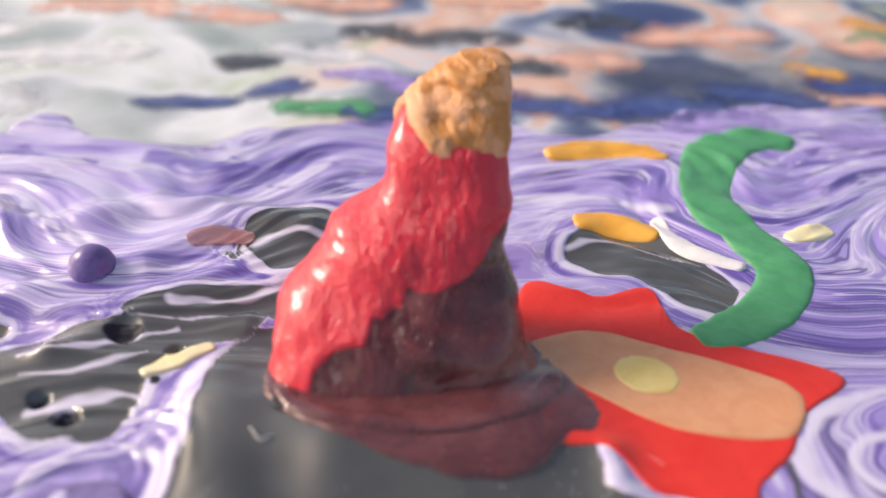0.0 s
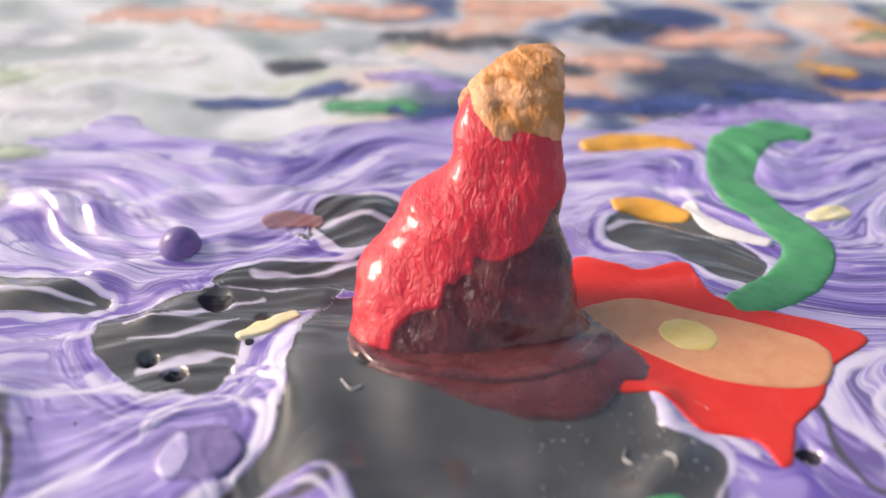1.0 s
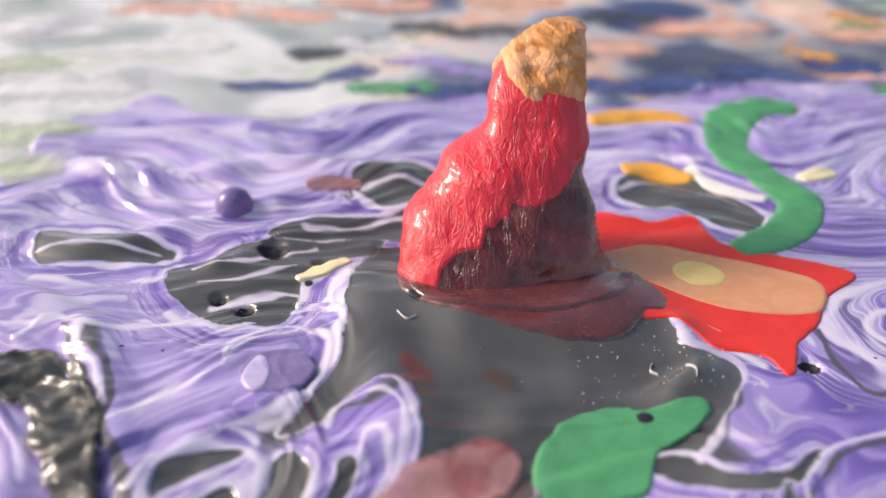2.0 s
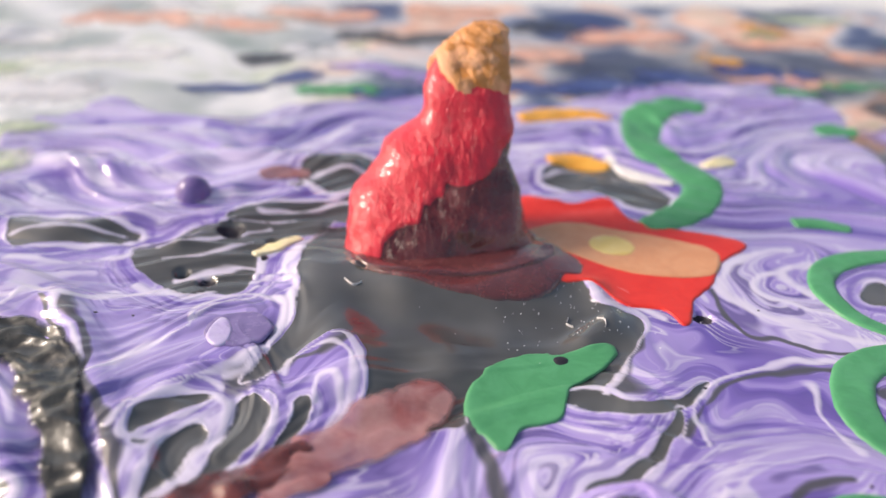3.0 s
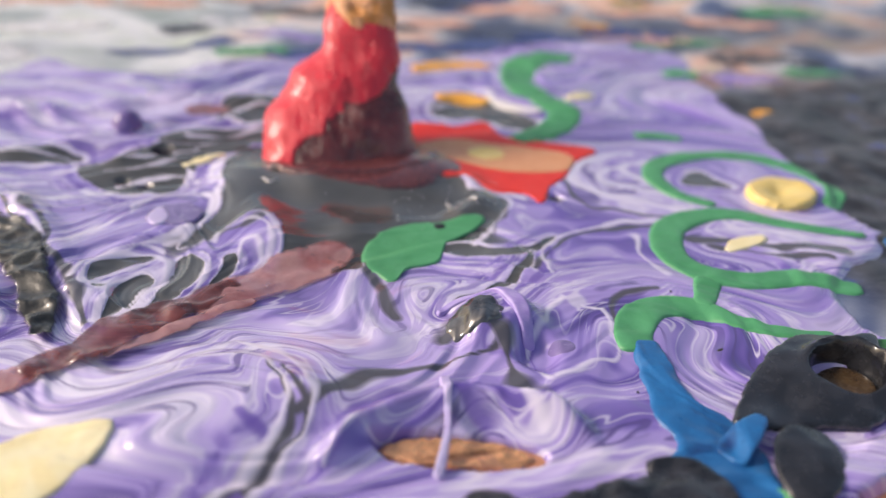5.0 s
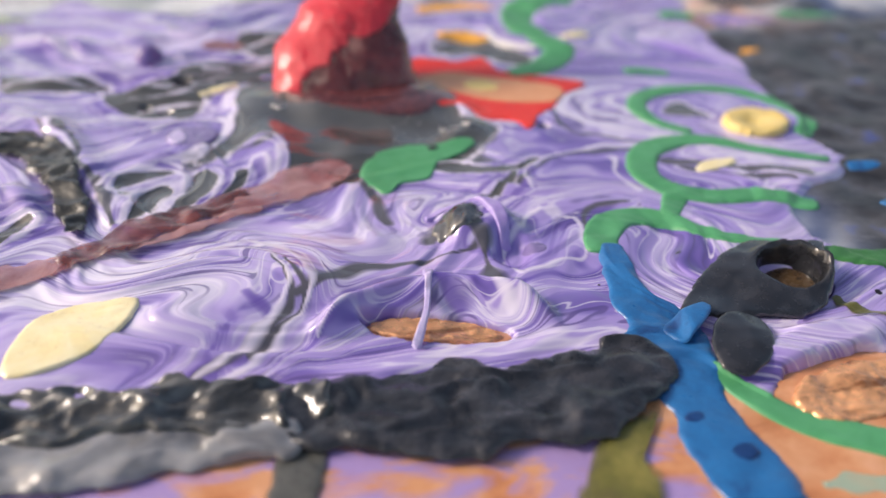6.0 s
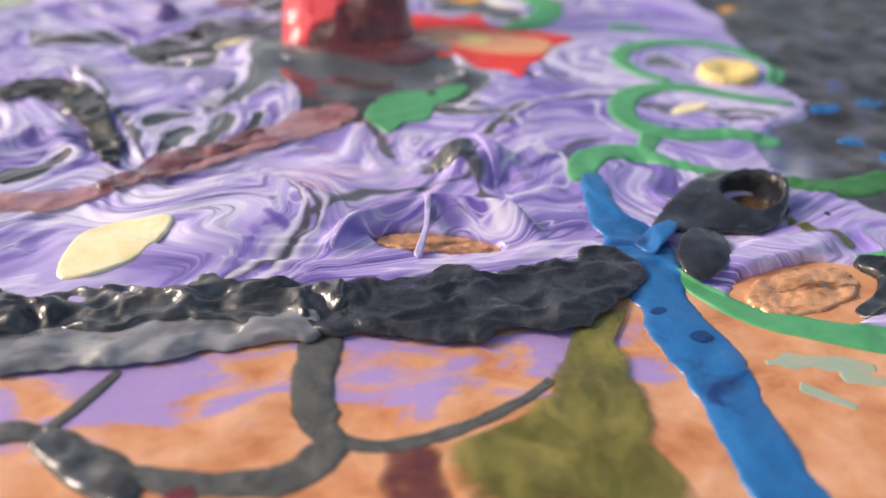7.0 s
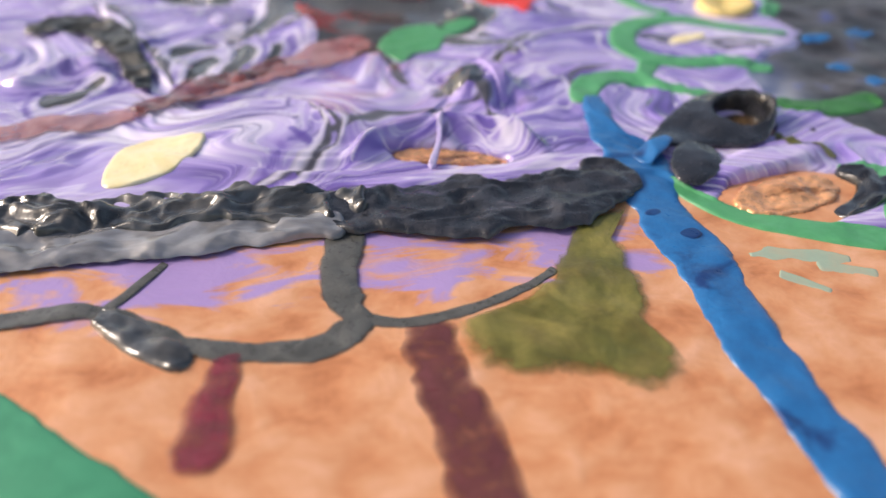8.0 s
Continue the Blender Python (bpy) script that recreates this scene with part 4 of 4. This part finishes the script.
stroke("green_stroke", [(47, -14.4, 3.5), (51, -17.2, 5), (51, -22, 5), (47, -27, 5)], 0.3, GREEN, "thick green dab beside copper paint", group="green strokes", seed=82)
stroke("green_stroke", [(45, 60.6, 2.6), (48.6, 60.6, 3.0), (52.6, 58.6, 2.4)], 0.3, GREEN, "small green dab on violet", group="green strokes", seed=83)
stroke("green_stroke", [(46.5, 3.6, 2.2), (50.5, 1.8, 3.8), (55.5, 0.8, 4.6), (64, 2.6, 4.6)], 0.3, DEEP_GREEN, "deep green stroke on slate paint", group="green strokes", seed=84)

# ---- blue stroke ----
blue = stroke("blue_stroke", [(23.2, 7.0, 3.2), (22.6, 2.6, 3.6), (22.2, -3, 4.8), (23.2, -8.5, 8.4), (22.8, -14, 7.2), (22.8, -20, 6.4), (23.2, -27, 7.0), (23.0, -34, 6.8), (22.9, -42, 6.4), (23.2, -49, 5.6), (23.6, -55, 6.0), (23.6, -63, 6)],
       0.34, BLUE, "long thick blue brush stroke crossing dark and copper paint", "brush stroke", seed=85, ragged=0.2, lumps=0.4, lump=3.2, cross=31)

stroke("branch", [(23.5, -9.8, 3.4), (26.0, -8.2, 3.0), (29.0, -6.2, 1.4)], 0.2, BLUE, "short blue branch", parent=blue, seed=86, ragged=0.1, lumps=0.4, cross=21, drape=lambda x, y: np.maximum(top_z(x, y), 0.95 * step(24.2, 26.2, x)))
# Raised patches, not hollows: the dents' shade is put into their colour.
for px, py, r in ((21.4, -20.4, 1.1), (23.8, -24.6, 1.3)):
    patch("dent", oval(px, py, r, r * 0.8, 20), 0.03, DENT_SHADE, "navy patch painting the shade of a dent", seed=87, ragged=0.12, n=48, inner=14, parent=blue, drape=lambda x, y: calm_z(x, y) + 0.42)

# ---- other dabs on the pour ----
patch("yellow_ring", oval(57, 36.8, 5.2, 4.3, 10), 1.1, YELLOW, "thick ochre yellow blob with a sunken middle", "paint dot", seed=86, ragged=0.2, dent=0.9)
patch("cream_leaf", [(-38.3, -5.2), (-37.2, -0.6), (-33.9, 1.6), (-28.4, 1.6), (-27.2, 0.4), (-28.2, -2.6), (-30.6, -5.6), (-34.2, -7.5), (-37.6, -7.7)],
      0.18, CREAM, "cream yellow leaf shaped dab", "painted leaf", seed=87, ragged=0.15, lumps=0.4, inner=24, drape=calm_z)
glaze = tagged(new("red_brown_stroke"), "red brown glaze stroke, dark and wrinkled, paling at one end", "brush stroke")
stroke("pale_end", [(-23, 18.4, 3.5), (-19.0, 20.6, 6), (-13.4, 23.6, 7.5), (-8.2, 27.4, 8), (-4.4, 30.0, 5.5)], 0.22, ROSE_PALE, "thin rose glaze with dark red lines", seed=88, ragged=0.3, lumps=0.6, lump=3.0, cross=31, parent=glaze, drape=lambda x, y: calm_z(x, y) + 0.1)
stroke("dark_end", [(-37, 9.6, 3.2), (-33.5, 11.6, 5.0), (-29, 15, 5.6), (-24.5, 17.8, 5.4), (-20.5, 20.6, 4.0), (-17, 23, 2.4)], 0.4, ROSE, "wrinkled dark red brown glaze", seed=188, ragged=0.35, lumps=0.7, lump=2.6, cross=31, parent=glaze, drape=lambda x, y: calm_z(x, y) + 0.16)
stroke("scraped_edge", [(-30, 11.6, 1.6), (-25, 14.6, 2.2), (-20.5, 17.4, 2.4), (-15.5, 19.6, 1.6)], 0.2, ROSE_PALE, "pale scraped edge", seed=189, ragged=0.5, lumps=0.7, lump=2.0, cross=21, parent=glaze, drape=lambda x, y: calm_z(x, y) + 0.2)
stroke("faded_tail", [(-54, 5.4, 4.5), (-46, 7.4, 5.0), (-40, 8.6, 4.6), (-35, 10.4, 3.0)], 0.14, ROSE_PALE, "faded pink tail", seed=190, ragged=0.5, lumps=0.6, lump=2.6, cross=31, parent=glaze, drape=lambda x, y: calm_z(x, y) + 0.08)
stroke("white_arc", [(25.4, 82, 1.6), (26.0, 78, 2.2), (28, 74.6, 2.2), (32.6, 71.6, 1.8)], 0.35, WHITE, "thin off white arc beside a green stroke", seed=89)
stroke("orange_dab", [(14.2, 97.2, 3), (20, 98.8, 4.6), (26, 98.6, 4.6), (30.4, 96.2, 3)], 0.35, ORANGE, "flat orange dab on violet paint", "paint dab", "orange dabs", seed=90)
stroke("orange_dab", [(15.6, 80.8, 3), (19.8, 80.6, 4), (25.2, 78.2, 3)], 0.35, ORANGE, "bright orange dab on violet paint", "paint dab", "orange dabs", seed=91)
stroke("yellow_dab", [(-25.4, 54.4, 1.4), (-22.8, 56.4, 2.4), (-19.8, 58.6, 1.6)], 0.35, CREAM, "small cream dab stretched in the pour", "paint dab", seed=92)
stroke("dark_glaze_stroke", [(-56, 38, 5), (-49, 39.5, 6.5), (-43.6, 35.5, 6.5), (-39.6, 27, 5.5), (-36.8, 19, 3.6), (-35.6, 14.5, 2)], 0.5, TARRY, "wrinkled glossy black stroke between violet folds", seed=95, ragged=0.35, lumps=0.9, lump=3.0, cross=51, drape=calm_z, folded=True)

stroke("red_trail", [(-26.5, 74.3, 2.4), (-23.1, 75.6, 3.4), (-19.0, 75.2, 2.2)], 0.15, ROSE_PALE, "faint red smear on pale violet", "paint smear", "red smears", seed=201)
stroke("cream_dab", [(38.8, 77.2, 1.8), (42.0, 78.6, 3.0), (45.0, 79.8, 1.8)], 0.25, CREAM, "small cream dab beside the green stroke", "paint dab", "cream dabs", seed=203)
stroke("cream_dab", [(41.6, 23.6, 1.2), (44.6, 25.0, 2.6), (48.4, 26.0, 1.4)], 0.2, CREAM, "small cream dab inside a green loop", "paint dab", "cream dabs", seed=204, ragged=0.3)
stroke("olive_trail", [(43.8, -5.2, 1.2), (45.2, -8.2, 2.0), (48.2, -12.6, 1.8)], 0.12, OLIVE, "thin olive trail below the burst bubble", "paint smear", seed=205, drape=lambda x, y: top_z(x, y) + 0.1)
patch("silver_fold", oval(6.2, 11.4, 3.2, 2.4, 15), 0.3, FACET, "glossy silver grey facet in a fold of the pour", "paint fold", seed=206, ragged=0.5, lumps=0.2, lump=3.0, n=80, inner=20)
stroke("violet_curl", [(3.0, 14.2, 0.8), (6.0, 15.6, 1.3), (9.4, 15.0, 1.7), (11.2, 11.6, 1.8), (11.2, 7.4, 1.2)], 0.5, VIOLET, "curled violet lip of paint round a grey fold", "paint fold", seed=207, ragged=0.2, lumps=0.3)
stroke("green_stroke", [(64.5, 91.6, 3.4), (68.6, 92.6, 4.6), (71.6, 90.6, 3)], 0.3, GREEN, "small green dab at the violet pour's rim", group="green strokes", seed=208)

# ---- dark ridge along the front of the pour ----
ridge = tagged(new("grey_ridge"), "wet looking grey ridge of paint with a flat glossy lip", "paint ridge")
# The lip's paleness is a sky reflection put into its colour.
stroke("lip", [(-64, -15.5, 4.5), (-52, -17.6, 5.5), (-42, -18.4, 5.6), (-32, -18.8, 5.4), (-22, -18.6, 4.8), (-12, -18.4, 4)], 0.4, LIP_SHEEN, "flat glossy grey lip, sky reflection painted in as pale grey", seed=296, ragged=0.5, lumps=1.0, lump=4.2, cross=41, folded=True,
       parent=ridge, wave=6, drape=lambda x, y: 0.1 + 0.3 * fnoise(x / 12, y / 5, 93, 2))
stroke("crest", [(-62, -10.5, 6), (-50, -11.6, 7), (-40, -13.2, 7.2), (-30, -13.8, 7), (-20, -14.4, 6.4), (-9, -14.6, 6)], 0.75, WETGREY, "dark wrinkled crest", seed=96, ragged=0.45, lumps=1.1, lump=3.4, cross=61,
       folded=True, parent=ridge, wave=5, drape=lambda x, y: 0.2 + 0.5 * fnoise(x / 11, y / 6, 91, 2))
stroke("black_ridge", [(-15, -15.6, 7), (-7, -15.8, 10), (1, -15.8, 11.2), (9, -15.8, 11), (16, -14.6, 9), (22, -11.5, 6)],
       0.55, RIDGE, "flat slate black slab of thick paint", "paint ridge", seed=97, wave=5, ragged=0.34, lumps=0.8, lump=3.6, cross=51, folded=True, drape=lambda x, y: 0.1 + 0.4 * fnoise(x / 14, y / 7, 92, 2))


def crater(x, y):
    """The burst bubble's wall, lifted and curled over on its far side."""
    dx, dy = x - 40.6, y + 1.7
    r = np.hypot(dx / 1.12, dy)
    lean = step(-2.5, 3.5, dx * 0.8 + dy * 0.6)
    return -3.4 * step(3.4, 2.6, r) + (0.1 + 1.6 * lean) * np.exp(-((r - 3.6) / 0.7) ** 2) * (1 + 0.35 * fnoise(x / 1.6, y / 1.6, 44, 2))


mound = patch("black_mound", [(26.4, -5.6), (29, -2.6), (32, 0.4), (36.6, 3.8), (40, 5.0), (44, 4.4), (48.0, 4.4), (47, 1.4), (45.2, -2.5), (42.2, -6.8), (38.4, -8.6), (35.3, -7.9), (31, -7.6), (28, -7)],
      0.25, SLATE, "glossy black mound with an open burst bubble", "paint mound", seed=98, ragged=0.25, lumps=0.3, n=240, inner=80,
      drape=lambda x, y: np.maximum(0.3 + 0.25 * fnoise(x / 4, y / 4, 45, 2) + 0.75 * splat(x, y, 40.6, -1.2, 6.5, 5.5), 0) + crater(x, y))
patch("lobe", oval(29.8, -12.0, 5.0, 2.9, 58), 0.1, SLATE, "smooth rounded black lobe", seed=68, ragged=0.2, lumps=0.1, n=64, inner=22, parent=mound,
      drape=lambda x, y: 0.25 + 0.9 * np.sqrt(np.clip(1 - ((x - 29.8) ** 2 + (y + 12.0) ** 2) / 30, 0, 1)) + 0.25 * fnoise(x / 3, y / 3, 46, 2))
patch("bubble_floor", oval(40.2, -1.8, 3.5, 3.2), 0.1, AMBER, "amber brown floor of the bubble", seed=47, ragged=0.1, lumps=0.3, n=48, inner=10, parent=mound, drape=lambda x, y: -0.7 + 0.1 * (x - 40))
patch("copper_flake", oval(38.3, -18.8, 7.2, 3.4, 12, 14), 0.5, COPPER, "shiny wrinkled copper patch showing through the pour", "copper patch", "copper patches", seed=99, ragged=0.4, lumps=0.7, lump=3.0, inner=36)
patch("copper_flake", oval(1.0, -5.6, 6.6, 1.7, -14, 14), 0.5, COPPER, "copper patch glinting under an arch of violet paint", "copper patch", "copper patches", seed=100, ragged=0.3, lumps=0.6, lump=2.6, inner=30, drape=lambda x, y: -0.45 + 0.0 * y)
stroke("violet_strand", [(1.6, 3.4, 1.2), (1.0, -0.5, 0.8), (0.2, -4.5, 0.7), (-1.4, -8.6, 1.0)], 0.3, LILAC, "thin violet strand of paint across a copper gap", "paint strand", seed=101, drape=lambda x, y: np.maximum(top_z(x, y), 1.6 - 0.03 * (y + 2) ** 2))
stroke("black_dab", [(46.8, -14.6, 2.2), (49.4, -18.2, 3.6), (46.5, -21.6, 3.4), (41.8, -23.4, 2)], 0.8, SLATE, "glossy black dab beside copper paint", "paint dab", "black dabs", seed=102, lumps=0.5)

# ---- marks on the copper ground in front ----
stroke("grey_curve", [(-11.8, -18.5, 5), (-13.2, -24, 4.4), (-13.2, -29.4, 4), (-12.2, -33.2, 3.6), (-15.5, -35.6, 3.2), (-20, -36, 2.8), (-25, -34.8, 2.8), (-30, -32.6, 3), (-35, -28.6, 2.8), (-40, -28.0, 2.8), (-48, -29, 2.8)],
       0.2, GREY, "dark grey brush curve over copper paint", seed=98, ragged=0.3, lumps=0.5)
stroke("grey_curve", [(-12, -32.6, 2), (-7, -33.8, 1.6), (-1.3, -32.8, 1.4), (4.8, -30.3, 1.4), (8, -28.0, 1.6)], 0.1, GREY, "thin dark grey brush curve over copper paint", seed=99, ragged=0.4)
stroke("grey_lump", [(-35.4, -28.8, 2.6), (-31.0, -33.0, 4), (-27.0, -36.6, 2.4)], 0.5, WETGREY, "lumpy glossy dark dab on the grey curve", "paint dab", seed=100, lumps=0.5, lump=1.8, cross=21)
stroke("grey_curve", [(-30, -21.5, 1.2), (-33, -26, 1.4), (-35, -28.4, 1.6)], 0.2, GREY, "short grey branch joining the curve", seed=101)
patch("olive_patch", [(19.5, -17.6), (15.4, -18.6), (11.5, -21.6), (7.4, -28.7), (2.4, -32.6), (-3.7, -35.2), (-2.5, -40.5), (4.3, -42.9), (11.6, -45.9), (15.6, -43.2), (14.6, -36.7), (16.0, -28.3), (15.8, -22.3)],
      0.35, OLIVE, "crumpled olive green patch on copper paint", seed=102, ragged=0.9, lumps=0.4, lump=3.0, inner=24)
stroke("brown_stroke", [(-6.2, -33, 5), (-5.8, -38, 6.4), (-5.2, -44, 7), (-4.6, -52, 7), (-3.8, -64, 7)], 0.05, BROWN, "translucent brown stroke running down the copper ground", seed=103, ragged=0.25, cross=21)
stroke("crimson_drip", [(-23.4, -33.6, 2.4), (-24.2, -39, 3.6), (-25.4, -45.0, 5.4), (-26.2, -48.4, 4)], 0.2, CRIMSON, "dark crimson drip on copper paint", "paint drip", seed=104, ragged=0.3, cross=21)
patch("teal_patch", [(-46, -33.5), (-41.6, -37.4), (-34.4, -44.2), (-28.1, -50.0), (-20, -60), (-30, -75), (-60, -75), (-70, -50), (-60, -36)], 0.2, TEAL, "flat teal green patch at the painting's front", seed=105, ragged=0.3)
for k, (x0, y0, x1, y1, w) in enumerate([(28.5, -28.4, 39, -30.6, 2.0), (30, -32, 34, -35.4, 1.5), (34.5, -31.6, 40.5, -33.2, 2.6)]):
    stroke("sage_smear", [(x0, y0, w * 0.7), ((x0 + x1) / 2, (y0 + y1) / 2 + 0.3, w), (x1, y1, w * 0.7)], 0.05, MINT, "thin grey green smear over copper paint", "paint smear", "sage smears", seed=120 + k, ragged=0.9)

# ---- a bead of paint ----
patch("paint_bead", oval(-34.5, 69.5, 2.4, 2.4), 0.05, BEAD, "round dark violet bead of paint", "paint bead", seed=127, ragged=0.1, n=48, inner=18,
      drape=lambda x, y: 0.3 + 2.9 * np.sqrt(np.clip(1 - ((x + 34.5) ** 2 + (y - 69.5) ** 2) / 6.2, 0, 1)))

# ---- a closed cell in the pour ----
cell = patch("paint_cell", oval(-25.4, 40.0, 3.4, 3.3), 0.06, CELL, "round violet cell closed in by white rings", "paint cell", seed=128, ragged=0.2, n=60, inner=20, drape=lambda x, y: calm_z(x, y) + 0.15)
patch("half_moon", [(-28.6, 39.4), (-27.6, 42.0), (-26.4, 41.2), (-26.0, 38.6), (-26.6, 37.0), (-28.0, 37.4)], 0.08, LILAC, "pale lilac half moon", seed=129, ragged=0.1, n=48, parent=cell, inner=12, drape=lambda x, y: calm_z(x, y) + 0.25)

patch("paint_cell", oval(14.4, 6.9, 1.5, 1.3), 0.02, CELL, "small flush grey violet cell", "paint cell", seed=126, ragged=0.1, n=40, drape=lambda x, y: top_z(x, y) + 0.06)

# ---- burst bubbles ----
# Each is a flat disc whose black stands for shade in the pit.
for k, (cx, cy, r) in enumerate([(24.8, 40.3, 1.25), (-28.6, 60.2, 2.0), (-23.2, 57.7, 0.9), (-33.3, 52.1, 0.8), (-30.2, 50.0, 1.1), (-24.0, 54.0, 0.6), (20.5, 28.6, 0.4), (-12.2, 50.4, 1.2), (18.4, 27.4, 0.35), (17.0, 25.6, 0.3), (31.6, 41.2, 0.35), (32.4, 25.4, 0.3), (30.2, 15.4, 0.35), (12.2, 18.9, 0.35), (-40.6, 43.6, 0.4), (-36.8, 43.4, 0.35), (49.0, -5.6, 0.6), (30.6, 4.6, 0.5), (19.4, -0.6, 0.35)]):
    patch("burst_bubble", oval(cx, cy, r, r * (0.6 if k == 1 else 0.9)), 0.0, PIT_SHADE, "small burst bubble, its inner shade a flat black disc", "bubble", "burst bubbles", seed=130 + k, ragged=0.06, n=36, drape=lambda x, y: top_z(x, y) + 0.36 * (k == 7) + 0.05)

rng = random.Random(4)
# ---- fibres and dust caught in the varnish ----
for k, points in enumerate([[(3.6, 45.6), (3.2, 44.4), (3.9, 43.6), (4.6, 43.8)], [(12.4, 39.6), (13.0, 38.6), (12.8, 37.6)], [(-14.6, 47.6), (-13.6, 46.4), (-12.6, 46.8)], [(16.8, 46.4), (17.8, 45.2)], [(9.6, 40.6), (9.2, 39.6), (9.8, 39.0)]]):
    c = [(px, py, 0.045) for px, py in points]
    stroke("fibre", c, 0.06, WHITE, "tiny curled white fibre stuck to the paint", "fibre", "fibres", seed=140 + k, ragged=0.0, lumps=0.0, cross=7, drape=lambda x, y: top_z(x, y) + 0.2)
verts, quads = [], []
for k in range(90):
    px, py = rng.gauss(9, 6), rng.gauss(41, 4)
    pz, r = float(top_z(np.array([px]), np.array([py]))[0]) + 0.2, rng.uniform(0.025, 0.07)
    n = len(verts)
    verts += [(px - r, py - r, pz - 0.1), (px + r, py - r * 0.7, pz - 0.1), (px + r * 0.8, py + r, pz - 0.1), (px - r, py + r * 0.8, pz - 0.1), (px, py, pz + r)]
    quads += [(n, n + 1, n + 4, n + 4), (n + 1, n + 2, n + 4, n + 4), (n + 2, n + 3, n + 4, n + 4), (n + 3, n, n + 4, n + 4)]
tagged(mesh_from("dust", verts, np.zeros((0, 4), int), WHITE, None, [q[:3] for q in quads]), "pale dust specks on the glossy paint", "dust", kind="stuff")

# ---- far dabs ----
FAR_NAVY = paint("far navy acrylic", (0.035, 0.06, 0.22), (0.07, 0.11, 0.30), 0.35, 0.03, 420, feather=0.9)
FAR_PINK = paint("far salmon acrylic", (0.80, 0.40, 0.28), (0.84, 0.55, 0.45), 0.4, 0.03, 450, feather=0.9)
FAR_GREEN = paint("far green acrylic", (0.06, 0.30, 0.125), (0.09, 0.37, 0.17), 0.4, 0.02, 420, feather=0.9)
FAR_BLACK = paint("far black acrylic", (0.04, 0.045, 0.06), (0.09, 0.095, 0.11), 0.35, 0.03, 380, feather=0.9)
FAR_ORANGE = paint("far orange acrylic", (0.80, 0.36, 0.05), (0.85, 0.45, 0.08), 0.35, 0.02, 450, feather=0.9)
FAR_WHITE = paint("far white acrylic", (0.80, 0.78, 0.78), (0.70, 0.68, 0.70), 0.35, 0.02, 450, feather=0.9)
FAR_VIOLET = paint("far violet acrylic", (0.33, 0.24, 0.58), (0.48, 0.40, 0.70), 0.35, 0.03, 420, feather=0.9)
FAR_SAGE = paint("far sage acrylic", (0.42, 0.50, 0.34), (0.55, 0.60, 0.48), 0.4, 0.03, 420, feather=0.9)
far_sets = [
    ("navy_dab", FAR_NAVY, "navy blue dab on the far paint layers", [(18, 112, 7), (34, 114, 9), (52, 118, 8), (70, 122, 7), (-8, 110, 5), (-24, 117, 6), (-36, 112, 5)]),
    ("salmon_dab", FAR_PINK, "salmon pink dab on the far paint layers", [(26, 132, 8), (48, 144, 10), (-40, 150, 8), (-62, 156, 9), (70, 116, 7), (80, 140, 10), (-20, 160, 9), (10, 162, 10), (100, 130, 8)]),
    ("green_dab", FAR_GREEN, "green dab on the far paint layers", [(-16, 111, 5), (70, 110, 5), (84, 114, 5), (98, 91, 5), (78, 143, 6), (120, 140, 8)]),
    ("black_dab", FAR_BLACK, "black dab on the far paint layers", [(-10, 143, 7), (4, 140, 7), (14, 128, 7), (92, 100, 8), (30, 150, 6), (-30, 128, 5)]),
    ("orange_dab", FAR_ORANGE, "orange dab on the far paint layers", [(62, 128.5, 5), (82, 150, 6), (74.6, 71.2, 3)]),
    ("white_dab", FAR_WHITE, "off white dab on the far paint layers", [(-70, 110, 9), (-60, 130, 9), (-85, 140, 10), (-20, 132, 7), (-50, 165, 8)]),
    ("violet_dab", FAR_VIOLET, "violet dab on the far paint layers", [(2, 118, 6), (40, 108, 6), (60, 104, 6), (-10, 122, 5), (80, 88, 7)]),
    ("blue_dab", BLUE, "bright blue dab on slate paint", [(66, 22.6, 1.8), (64, 13, 2.0), (67, 7.2, 1.6), (76, 26, 2)]),
    ("sage_dab", FAR_SAGE, "pale sage dab on the far paint layers", [(-72, 92, 8), (-66, 80, 7), (-80, 120, 8), (96, 160, 8)]),
]
for name, mat, label, places in far_sets:
    for k, (cx, cy, w) in enumerate(places):
        w = w if name == "blue_dab" or cy < 80 else w * 1.35
        a, b = w * rng.uniform(0.8, 1.4), w * rng.uniform(-0.3, 0.3)
        stroke(name, [(cx - a, cy - b, w * 0.8), (cx, cy + rng.uniform(-1, 1), w * 1.25), (cx + a, cy + b, w * 0.8)], 0.12, mat, label, "paint dab", name.replace("_", " ") + "s", seed=150 + k + len(name), ragged=0.4, lumps=0.9, lump=3, cross=25, firm=2.2 if cy < 80 else 1.0)
